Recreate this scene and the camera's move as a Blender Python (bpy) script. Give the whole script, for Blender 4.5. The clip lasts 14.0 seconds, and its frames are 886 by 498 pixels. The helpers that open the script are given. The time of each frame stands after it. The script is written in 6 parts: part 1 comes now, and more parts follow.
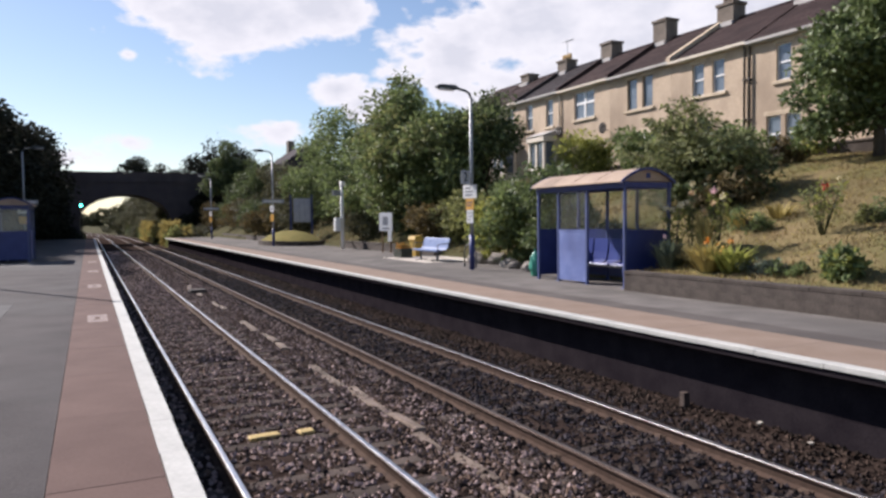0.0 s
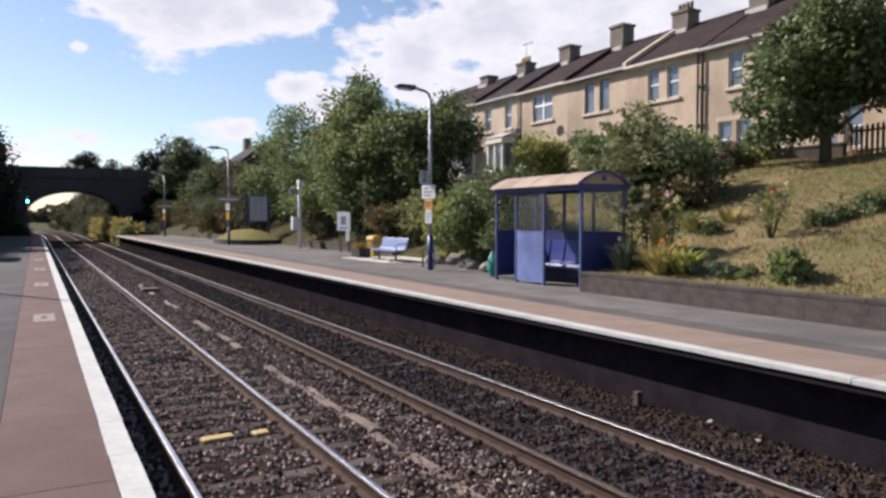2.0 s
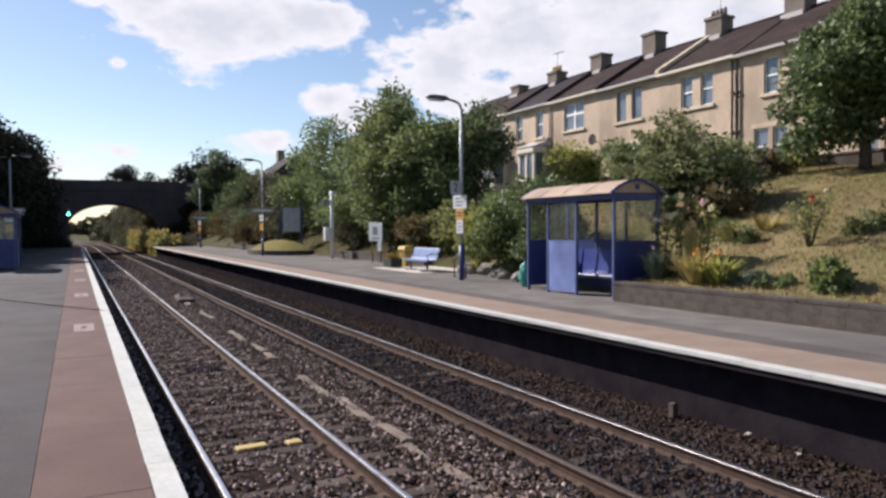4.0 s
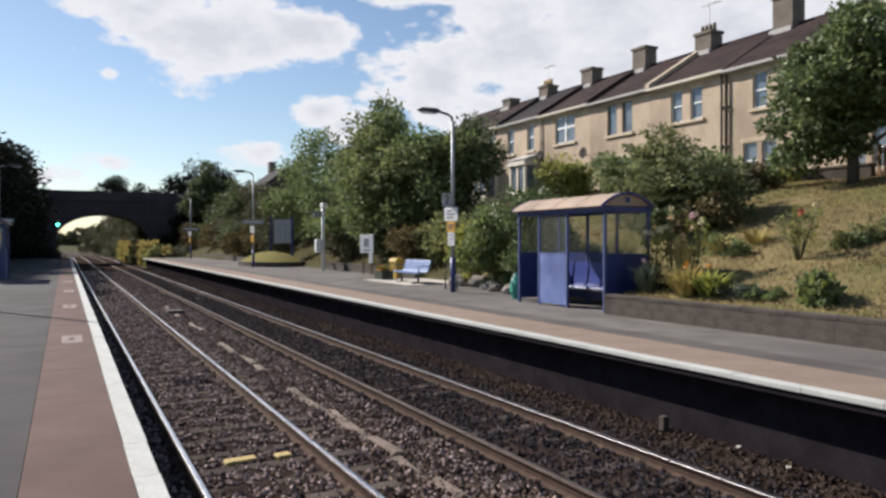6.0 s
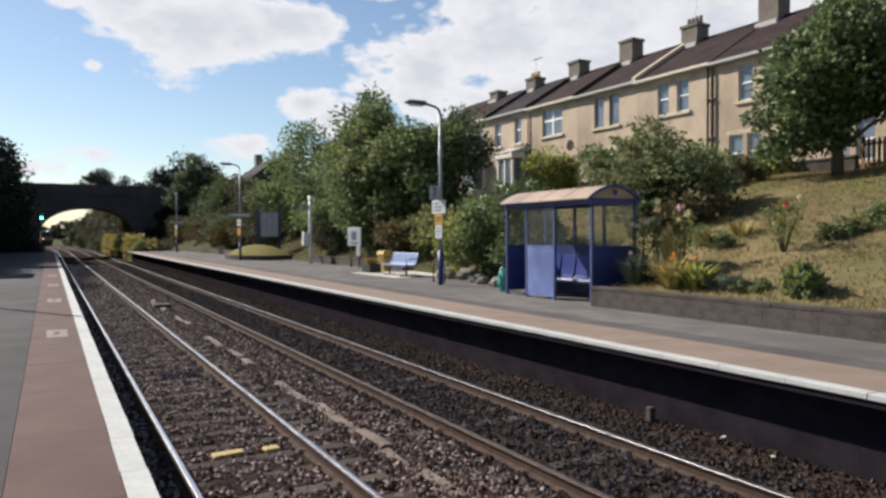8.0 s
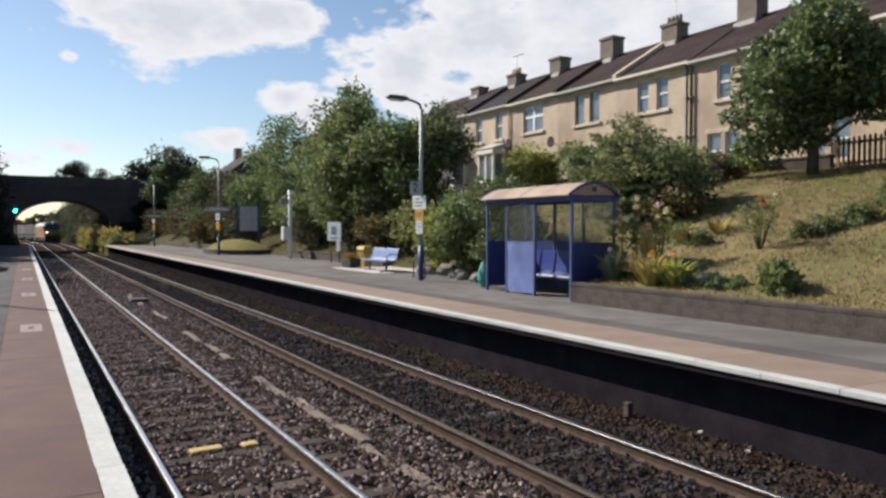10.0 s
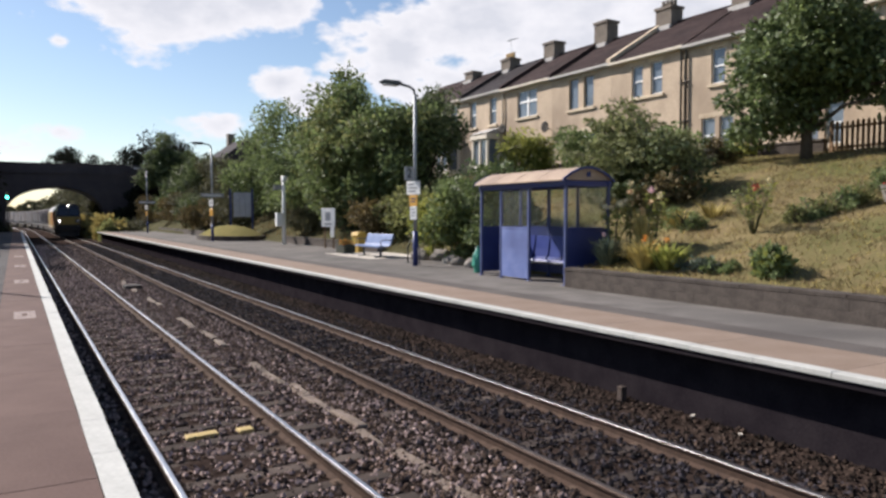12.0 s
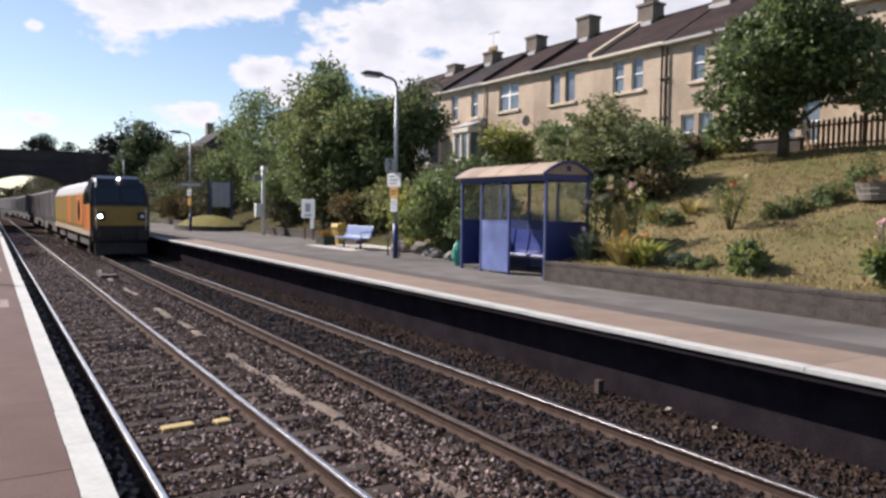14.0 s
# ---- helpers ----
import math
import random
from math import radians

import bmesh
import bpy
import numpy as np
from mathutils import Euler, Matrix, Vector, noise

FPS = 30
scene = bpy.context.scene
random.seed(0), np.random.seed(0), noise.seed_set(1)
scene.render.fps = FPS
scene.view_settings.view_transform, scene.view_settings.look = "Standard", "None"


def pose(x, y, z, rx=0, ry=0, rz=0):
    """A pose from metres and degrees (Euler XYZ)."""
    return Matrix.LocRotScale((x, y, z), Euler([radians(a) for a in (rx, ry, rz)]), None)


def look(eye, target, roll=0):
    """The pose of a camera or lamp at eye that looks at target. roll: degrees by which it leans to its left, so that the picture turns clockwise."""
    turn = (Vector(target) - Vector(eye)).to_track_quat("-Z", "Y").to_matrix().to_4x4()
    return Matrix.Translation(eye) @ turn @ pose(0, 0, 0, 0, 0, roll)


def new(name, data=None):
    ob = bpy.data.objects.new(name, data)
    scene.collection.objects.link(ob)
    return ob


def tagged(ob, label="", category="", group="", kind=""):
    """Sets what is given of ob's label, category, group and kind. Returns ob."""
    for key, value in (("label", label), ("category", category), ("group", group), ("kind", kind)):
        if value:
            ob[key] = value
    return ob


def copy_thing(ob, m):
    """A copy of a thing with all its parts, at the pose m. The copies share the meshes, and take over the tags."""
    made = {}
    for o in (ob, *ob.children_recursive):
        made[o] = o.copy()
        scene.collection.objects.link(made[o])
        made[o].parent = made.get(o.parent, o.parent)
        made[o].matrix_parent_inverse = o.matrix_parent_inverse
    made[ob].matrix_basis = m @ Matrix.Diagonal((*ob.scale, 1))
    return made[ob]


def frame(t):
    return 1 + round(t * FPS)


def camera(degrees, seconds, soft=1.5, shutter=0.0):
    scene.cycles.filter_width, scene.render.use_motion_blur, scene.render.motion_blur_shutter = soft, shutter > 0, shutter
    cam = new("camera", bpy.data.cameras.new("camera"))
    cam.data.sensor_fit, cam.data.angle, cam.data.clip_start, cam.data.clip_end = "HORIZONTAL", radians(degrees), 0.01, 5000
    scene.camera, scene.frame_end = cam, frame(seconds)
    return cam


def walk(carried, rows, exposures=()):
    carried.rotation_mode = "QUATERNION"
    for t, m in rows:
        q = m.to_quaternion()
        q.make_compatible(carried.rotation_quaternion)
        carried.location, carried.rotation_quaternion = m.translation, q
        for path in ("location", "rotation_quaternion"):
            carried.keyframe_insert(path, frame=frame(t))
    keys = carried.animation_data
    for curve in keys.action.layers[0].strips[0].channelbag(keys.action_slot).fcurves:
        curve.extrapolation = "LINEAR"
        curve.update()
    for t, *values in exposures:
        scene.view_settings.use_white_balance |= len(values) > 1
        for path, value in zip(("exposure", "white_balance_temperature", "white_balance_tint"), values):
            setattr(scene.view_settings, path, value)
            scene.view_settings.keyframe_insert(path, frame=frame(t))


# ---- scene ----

# ---- the camera, held by hand on the near platform ----
EYE = (-0.53, 0.0, 1.58)


def aim(yaw, pitch, lean):
    return pose(*EYE, 90 + pitch, 0, yaw) @ pose(0, 0, 0, 0, 0, lean)


AIMS = (
    (0.0, -26.08, -2.32, -0.63), (0.5, -26.52, -2.37, -0.57), (1.0, -27.65, -2.89, 0.08), (1.5, -28.18, -2.45, -0.23),
    (2.0, -29.39, -2.32, -0.04), (2.5, -29.86, -2.56, 0.28), (3.0, -28.66, -2.38, 0.42), (3.5, -27.42, -2.25, 1.21),
    (3.7, -26.90, -1.75, -0.30), (4.7, -26.90, -1.40, -0.36), (5.8, -27.14, -1.09, -0.44), (6.0, -27.60, -0.56, -0.13),
    (6.5, -27.73, -0.71, -0.19), (7.0, -28.00, -0.70, -0.36), (7.5, -28.09, -0.95, -0.29), (8.0, -28.57, -1.14, -0.27),
    (9.2, -29.50, -1.36, -0.10), (10.5, -30.39, -1.59, 0.08), (11.0, -30.54, -1.83, 0.01), (11.5, -30.80, -2.42, 0.13),
    (12.0, -30.58, -2.64, -0.08), (12.5, -30.57, -2.42, 0.04), (13.0, -31.09, -2.49, -0.04), (13.5, -31.67, -2.55, 0.33),
    (14.0, -32.16, -3.21, 0.63))
cam = camera(63.0, 14.0, soft=2.75)
walk(cam, [(t, aim(a, b, c)) for t, a, b, c in AIMS], exposures=((0.0, 0.74, 6400, 19), (3.7, 0.74, 6400, 18), (5.8, 0.63, 6450, 13), (11.5, 0.68, 6500, 12), (12.5, 0.78, 6450, 18), (14.0, 0.79, 6450, 18)))

# ---- sky and sun ----
SUN_AZ, SUN_EL = math.atan2(-0.47, 0.88), radians(36)   # azimuth from +y towards +x


def build_world():
    w = bpy.data.worlds.new("sky")
    scene.world = w
    w.use_nodes = True
    nt = w.node_tree
    N, K = nt.nodes, nt.links
    bg = N["Background"]
    bg.inputs["Strength"].default_value = 0.072
    sky = N.new("ShaderNodeTexSky")
    sky.sky_type, sky.sun_disc = "NISHITA", False
    sky.sun_elevation, sky.sun_rotation = SUN_EL, SUN_AZ
    sky.air_density, sky.dust_density, sky.ozone_density = 1.05, 0.2, 1.7
    tc = N.new("ShaderNodeTexCoord")
    sep = N.new("ShaderNodeSeparateXYZ")
    K.new(tc.outputs["Generated"], sep.inputs[0])

    def m(op, a, b=None, clamp=False):
        n = N.new("ShaderNodeMath")
        n.operation, n.use_clamp = op, clamp
        for i, v in enumerate((a, b)):
            if v is None:
                continue
            if isinstance(v, (int, float)):
                n.inputs[i].default_value = v
            else:
                K.new(v, n.inputs[i])
        return n.outputs[0]

    az = m("MULTIPLY", m("ARCTAN2", sep.outputs[0], sep.outputs[1]), 57.2958)
    el = m("MULTIPLY", m("ARCSINE", sep.outputs[2]), 57.2958)
    comb = N.new("ShaderNodeCombineXYZ")
    K.new(az, comb.inputs[0])
    K.new(m("MULTIPLY", el, 1.7), comb.inputs[1])
    noi = N.new("ShaderNodeTexNoise")
    noi.inputs["Scale"].default_value, noi.inputs["Detail"].default_value = 0.17, 6.0
    noi.inputs["Roughness"].default_value = 0.52
    K.new(comb.outputs[0], noi.inputs["Vector"])
    wob = m("MULTIPLY", m("SUBTRACT", noi.outputs["Fac"], 0.51), 2.3)
    fine = N.new("ShaderNodeTexNoise")
    fine.inputs["Scale"].default_value, fine.inputs["Detail"].default_value = 0.8, 6.0
    K.new(comb.outputs[0], fine.inputs["Vector"])
    wob = m("ADD", wob, m("MULTIPLY", m("SUBTRACT", fine.outputs["Fac"], 0.5), 0.7))
    best = None
    for a0, e0, ra, re in CLOUDS:
        thin = ra < 3.2 and re < 1.0
        da = m("DIVIDE", m("SUBTRACT", az, a0), ra)
        de = m("DIVIDE", m("SUBTRACT", el, e0), re * (1.2 if thin else 1.0))
        d = m("SQRT", m("ADD", m("MULTIPLY", da, da), m("MULTIPLY", de, de)))
        v = m("SUBTRACT", 1.0, d)
        if thin:
            v = m("MULTIPLY", v, 0.55)
        best = v if best is None else m("MAXIMUM", best, v)
    # loose cloud over the rest of the sky
    big = N.new("ShaderNodeTexNoise")
    big.inputs["Scale"].default_value, big.inputs["Detail"].default_value = 3.0, 6.0
    K.new(tc.outputs["Generated"], big.inputs["Vector"])
    away = m("MULTIPLY", m("SUBTRACT", m("ABSOLUTE", m("SUBTRACT", az, 28.0)), 48.0), 0.05, True)
    loose = m("MULTIPLY", m("SUBTRACT", m("MULTIPLY", m("SUBTRACT", big.outputs["Fac"], 0.5), 6.0), 0.2), away)
    dens = m("ADD", m("MAXIMUM", best, m("SUBTRACT", loose, 0.6)), wob)
    fac = m("MINIMUM", m("MULTIPLY", m("ADD", dens, 0.05), 3.2, True), 1.0)
    core = m("MULTIPLY", m("SUBTRACT", dens, 0.25), 1.4, True)
    shade = N.new("ShaderNodeMix")
    shade.data_type = "RGBA"
    shade.inputs[6].default_value = (7.7, 7.85, 8.1, 1)
    shade.inputs[7].default_value = (6.0, 6.3, 6.8, 1)
    K.new(core, shade.inputs[0])
    mix = N.new("ShaderNodeMix")
    mix.data_type = "RGBA"
    K.new(fac, mix.inputs[0])
    K.new(sky.outputs[0], mix.inputs[6])
    K.new(shade.outputs[2], mix.inputs[7])
    K.new(mix.outputs[2], bg.inputs["Color"])


# cumulus in view: azimuth, elevation, half width, half height in degrees
CLOUDS = (
    (9.5, 15.4, 8.0, 3.6), (5.0, 16.6, 5.0, 2.4), (13.5, 14.6, 5.0, 2.6), (16.5, 16.0, 4.0, 2.0), (17.9, 10.1, 2.6, 1.3), (20.6, 9.0, 2.8, 1.5),
    (27.0, 12.6, 5.2, 3.6), (33.0, 14.5, 9.0, 5.2), (42.0, 18.0, 11.0, 6.0), (53.0, 20.0, 10.0, 5.0), (26.0, 19.6, 8.0, 1.8), (13.4, 7.0, 3.0, 0.8),
    (3.0, 5.9, 1.9, 0.7), (2.9, 12.0, 0.8, 0.45), (-2.5, 4.6, 3.0, 0.8), (62.0, 15.0, 10.0, 6.0), (33.0, 10.5, 6.0, 3.2), (40.0, 13.0, 8.0, 4.0), (50.0, 15.0, 10.0, 5.0))
build_world()
sun = new("sun", bpy.data.lights.new("sun", "SUN"))
sun.data.energy, sun.data.angle, sun.data.color = 5.0, radians(0.6), (1.0, 0.95, 0.86)
sun.matrix_world = look((math.sin(SUN_AZ) * 100, math.cos(SUN_AZ) * 100, 100 * math.tan(SUN_EL)), (0, 0, 0))

# ---- materials ----


def mat(name, a, b=None, scale=6.0, rough=0.8, bump=0.2, fine=60.0, metal=0.0, spread=0.0, island=False, stretch=(1, 1, 1),
        spec=0.4, dirt=None, through_light=0.0):
    """A surface that varies from a to b at two scales, with relief; spread: how far single pieces differ."""
    m = bpy.data.materials.new(name)
    m.use_nodes = True
    N, K = m.node_tree.nodes, m.node_tree.links
    p = N["Principled BSDF"]
    p.inputs["Roughness"].default_value, p.inputs["Metallic"].default_value = rough, metal
    p.inputs["Specular IOR Level"].default_value = spec
    b = b or tuple(c * 0.75 for c in a)
    tc = N.new("ShaderNodeTexCoord")
    mp = N.new("ShaderNodeMapping")
    mp.inputs["Scale"].default_value = stretch
    K.new(tc.outputs["Object"], mp.inputs["Vector"])
    n1 = N.new("ShaderNodeTexNoise")
    n1.inputs["Scale"].default_value, n1.inputs["Detail"].default_value = scale, 6.0
    n2 = N.new("ShaderNodeTexNoise")
    n2.inputs["Scale"].default_value, n2.inputs["Detail"].default_value = fine, 3.0
    for n in (n1, n2):
        K.new(mp.outputs[0], n.inputs["Vector"])
    mul = N.new("ShaderNodeMath")
    mul.operation = "MULTIPLY_ADD"
    K.new(n2.outputs["Fac"], mul.inputs[0])
    mul.inputs[1].default_value = 0.6
    K.new(n1.outputs["Fac"], mul.inputs[2])
    ramp = N.new("ShaderNodeMapRange")
    ramp.inputs[1].default_value, ramp.inputs[2].default_value = 0.55, 1.05
    K.new(mul.outputs[0], ramp.inputs[0])
    mix = N.new("ShaderNodeMix")
    mix.data_type = "RGBA"
    K.new(ramp.outputs[0], mix.inputs[0])
    mix.inputs[6].default_value, mix.inputs[7].default_value = (*a, 1), (*b, 1)
    col = mix.outputs[2]
    if dirt:
        n3 = N.new("ShaderNodeTexNoise")
        n3.inputs["Scale"].default_value, n3.inputs["Detail"].default_value = scale * 0.23, 8.0
        K.new(mp.outputs[0], n3.inputs["Vector"])
        r3 = N.new("ShaderNodeMapRange")
        r3.inputs[1].default_value, r3.inputs[2].default_value = 0.48, 0.72
        K.new(n3.outputs["Fac"], r3.inputs[0])
        md = N.new("ShaderNodeMix")
        md.data_type = "RGBA"
        K.new(r3.outputs[0], md.inputs[0])
        K.new(col, md.inputs[6])
        md.inputs[7].default_value = (*dirt, 1)
        col = md.outputs[2]
    if spread:
        hsv = N.new("ShaderNodeHueSaturation")
        if island:
            src = N.new("ShaderNodeNewGeometry").outputs["Random Per Island"]
        else:
            src = N.new("ShaderNodeObjectInfo").outputs["Random"]
        mr = N.new("ShaderNodeMapRange")
        mr.inputs[3].default_value, mr.inputs[4].default_value = 1 - spread, 1 + spread
        K.new(src, mr.inputs[0])
        K.new(mr.outputs[0], hsv.inputs["Value"])
        K.new(col, hsv.inputs["Color"])
        col = hsv.outputs[0]
    K.new(col, p.inputs["Base Color"])
    if bump:
        bn = N.new("ShaderNodeBump")
        bn.inputs["Strength"].default_value, bn.inputs["Distance"].default_value = bump, 0.02
        K.new(mul.outputs[0], bn.inputs["Height"])
        K.new(bn.outputs[0], p.inputs["Normal"])
    if through_light:
        tr = N.new("ShaderNodeBsdfTranslucent")
        K.new(col, tr.inputs["Color"])
        ms = N.new("ShaderNodeMixShader")
        ms.inputs[0].default_value = through_light
        K.new(p.outputs[0], ms.inputs[1])
        K.new(tr.outputs[0], ms.inputs[2])
        K.new(ms.outputs[0], N["Material Output"].inputs["Surface"])
    return m


def glow(name, colour, strength):
    m = bpy.data.materials.new(name)
    m.use_nodes = True
    p = m.node_tree.nodes["Principled BSDF"]
    p.inputs["Base Color"].default_value = (*colour, 1)
    p.inputs["Emission Color"].default_value = (*colour, 1)
    p.inputs["Emission Strength"].default_value = strength
    return m


def glass(name, colour, rough=0.05, alpha=0.35):
    m = bpy.data.materials.new(name)
    m.use_nodes = True
    N, K = m.node_tree.nodes, m.node_tree.links
    tr, gl, ms = N.new("ShaderNodeBsdfTransparent"), N.new("ShaderNodeBsdfGlossy"), N.new("ShaderNodeMixShader")
    tr.inputs[0].default_value = (*colour, 1)
    gl.inputs["Roughness"].default_value = rough
    ms.inputs[0].default_value = 0.07
    K.new(tr.outputs[0], ms.inputs[1])
    K.new(gl.outputs[0], ms.inputs[2])
    K.new(ms.outputs[0], N["Material Output"].inputs["Surface"])
    return m


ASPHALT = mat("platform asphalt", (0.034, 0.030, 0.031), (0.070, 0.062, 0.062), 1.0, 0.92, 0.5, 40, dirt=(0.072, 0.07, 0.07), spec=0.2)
ASPHALT_FAR = mat("pale asphalt", (0.095, 0.087, 0.081), (0.185, 0.17, 0.157), 1.1, 0.92, 0.5, 34, dirt=(0.092, 0.085, 0.08), spec=0.15)
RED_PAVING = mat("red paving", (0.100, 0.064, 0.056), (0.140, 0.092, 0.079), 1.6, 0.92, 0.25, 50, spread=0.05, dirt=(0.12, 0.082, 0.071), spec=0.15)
RED_FAR = mat("paler red paving", (0.20, 0.146, 0.112), (0.265, 0.205, 0.165), 1.6, 0.92, 0.25, 50, spread=0.06, dirt=(0.18, 0.135, 0.11), spec=0.15)
ASPHALT_STRIP = mat("darker asphalt strip", (0.075, 0.066, 0.062), (0.13, 0.116, 0.108), 1.1, 0.92, 0.5, 34, dirt=(0.075, 0.067, 0.063), spec=0.15)
WHITE_PAINT = mat("worn white paint", (0.36, 0.36, 0.34), (0.50, 0.50, 0.47), 3, 0.85, 0.25, 30, dirt=(0.31, 0.30, 0.28), spread=0.03)
BRICK_DARK = mat("near-black brick", (0.016, 0.013, 0.016), (0.030, 0.025, 0.028), 3, 1.0, 0.3, 30, spec=0.0)
BALLAST = mat("ballast bed", (0.024, 0.017, 0.015), (0.055, 0.040, 0.034), 2.0, 0.95, 0.9, 16, dirt=(0.028, 0.02, 0.016), spec=0.0)
STONE = mat("ballast stones", (0.19, 0.142, 0.128), (0.29, 0.22, 0.20), 9, 0.95, 0.3, 60, spread=0.9, spec=0.15, island=True)
# Far-track stones are dark grey; platform shade and lens falloff deepen the colour.
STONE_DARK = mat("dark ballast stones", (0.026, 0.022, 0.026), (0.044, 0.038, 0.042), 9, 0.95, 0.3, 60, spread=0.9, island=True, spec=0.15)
STONE_RUST = mat("rusty stones", (0.075, 0.050, 0.037), (0.13, 0.088, 0.065), 9, 0.95, 0.3, 60, spread=0.8, spec=0.15, island=True)
# Brown stones under the far platform, with the same shade in their colour.
STONE_CESS = mat("brown stones with shade in colour", (0.028, 0.019, 0.015), (0.050, 0.034, 0.026), 9, 0.95, 0.3, 60, spread=0.95, spec=0.15, island=True)
RAIL_SIDE = mat("rusty rail", (0.050, 0.034, 0.027), (0.085, 0.056, 0.043), 8, 0.9, 0.2, 50, spec=0.1)
RAIL_TOP = mat("polished rail head", (0.70, 0.685, 0.68), (0.58, 0.565, 0.56), 4, 0.33, 0.0, 40, metal=1.0)
# Farthest rail only: its glint is put into the bright base colour.
RAIL_GLINT = mat("worn rail head, glint in colour", (0.64, 0.63, 0.62), (0.52, 0.51, 0.50), 4, 0.3, 0.0, 40, metal=1.0)
RAIL_DULL = mat("dull rail head", (0.09, 0.075, 0.066), (0.13, 0.105, 0.092), 4, 0.5, 0.0, 40, metal=0.8)
CLIP_RUST = mat("rusty fastenings", (0.075, 0.052, 0.04), (0.12, 0.085, 0.065), 8, 0.9, 0.2, 50, spec=0.1)
CONCRETE = mat("weathered concrete", (0.30, 0.27, 0.24), (0.40, 0.37, 0.33), 3, 0.9, 0.3, 40, spread=0.12, dirt=(0.2, 0.17, 0.15))
SLEEPER = mat("sleeper concrete", (0.055, 0.042, 0.037), (0.10, 0.079, 0.068), 5, 0.95, 0.4, 40, spread=0.25, dirt=(0.04, 0.032, 0.028), spec=0.1)
GRASS_GROUND = mat("dry lawn", (0.198, 0.15, 0.078), (0.064, 0.08, 0.024), 0.6, 0.95, 1.0, 9, dirt=(0.215, 0.15, 0.085), spec=0.05)
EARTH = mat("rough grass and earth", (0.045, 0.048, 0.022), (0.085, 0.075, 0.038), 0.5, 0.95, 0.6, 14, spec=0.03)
BLADES = mat("grass blades", (0.15, 0.122, 0.052), (0.27, 0.19, 0.098), 3, 0.8, 0, 20, spread=0.45, island=True, through_light=0.25)

# ---- mesh helpers ----


def box(bm, x0, x1, y0, y1, z0, z1, bevel=0.0):
    vs = [bm.verts.new(v) for v in ((x0, y0, z0), (x1, y0, z0), (x1, y1, z0), (x0, y1, z0), (x0, y0, z1), (x1, y0, z1), (x1, y1, z1), (x0, y1, z1))]
    fs = [bm.faces.new([vs[i] for i in q]) for q in ((3, 2, 1, 0), (4, 5, 6, 7), (0, 1, 5, 4), (1, 2, 6, 5), (2, 3, 7, 6), (3, 0, 4, 7))]
    if bevel:
        es = list({e for f in fs for e in f.edges})
        bmesh.ops.bevel(bm, geom=es, offset=bevel, segments=1, affect="EDGES")
    return bm


def boxes(*rows, bevel=0.0):
    bm = bmesh.new()
    for r in rows:
        box(bm, *r, bevel=bevel)
    return bm


def tube(bm, pts, r, n=10, r2=None):
    """A round bar through pts, tapering from r to r2."""
    pts = [Vector(p) for p in pts]
    rings = []
    for i, p in enumerate(pts):
        d = (pts[min(i + 1, len(pts) - 1)] - pts[max(i - 1, 0)]).normalized()
        a = d.cross(Vector((0.3, 0.2, 1) if abs(d.z) < 0.9 else (1, 0.1, 0))).normalized()
        b = d.cross(a)
        rr = r if r2 is None else r + (r2 - r) * i / (len(pts) - 1)
        rings.append([bm.verts.new(p + (a * math.cos(k * math.tau / n) + b * math.sin(k * math.tau / n)) * rr) for k in range(n)])
    for q, s in zip(rings, rings[1:]):
        for k in range(n):
            bm.faces.new((q[k], q[(k + 1) % n], s[(k + 1) % n], s[k])).smooth = True
    bm.faces.new(rings[0][::-1])
    bm.faces.new(rings[-1])
    return bm


def prism(bm, outline, axis, a, b):
    """Extrude a 2D outline along an axis ('x' or 'y' or 'z') from a to b."""
    def at(p, t):
        return (t, p[0], p[1]) if axis == "x" else (p[0], t, p[1]) if axis == "y" else (p[0], p[1], t)
    q, s = [bm.verts.new(at(p, a)) for p in outline], [bm.verts.new(at(p, b)) for p in outline]
    n = len(outline)
    for k in range(n):
        bm.faces.new((q[k], q[(k + 1) % n], s[(k + 1) % n], s[k]))
    bm.faces.new(q[::-1])
    bm.faces.new(s)
    bmesh.ops.recalc_face_normals(bm, faces=bm.faces)
    return bm


def mesh_of(name, bm, material):
    me = bpy.data.meshes.new(name)
    bm.normal_update()
    bm.to_mesh(me)
    bm.free()
    for mm in material if isinstance(material, (list, tuple)) else (material,):
        me.materials.append(mm)
    return me


def solid(name, bm, material, label="", category="", group="", kind=""):
    return tagged(new(name, mesh_of(name, bm, material)), label, category, group, kind)


def part(name, bm, material, parent, label="", at=None):
    ob = new(name, bm if isinstance(bm, bpy.types.Mesh) else mesh_of(name, bm, material))
    ob.parent = parent
    if at is not None:
        ob.matrix_basis = at
    return tagged(ob, label)


def thing(name, m, label, category, group=""):
    ob = new(name)
    ob.empty_display_size = 0.2
    ob.matrix_basis = m
    return tagged(ob, label, category, group)


def raw(name, verts, faces, material):
    me = bpy.data.meshes.new(name)
    me.from_pydata(verts, [], faces)
    me.materials.append(material)
    me.update()
    return me


# ---- ground ----
RAIL_Z = -0.915
RAILS = (0.70, 2.20, 4.11, 5.615)
FAR_EDGE = 6.47
FAR_BACK = 9.87


def smooth(a, b, x):
    t = min(max((x - a) / (b - a), 0), 1)
    return t * t * (3 - 2 * t)


def bend(y):
    """How far the line has swung aside at y; it is straight up to the bridge."""
    return -max(y - 125, 0) ** 2 / 1300


def bank_toe(y):
    return 10.1 + 1.55 * smooth(12.3, 12.5, y) + 1.7 * smooth(17.5, 25, y) - 1.4 * smooth(55, 70, y)


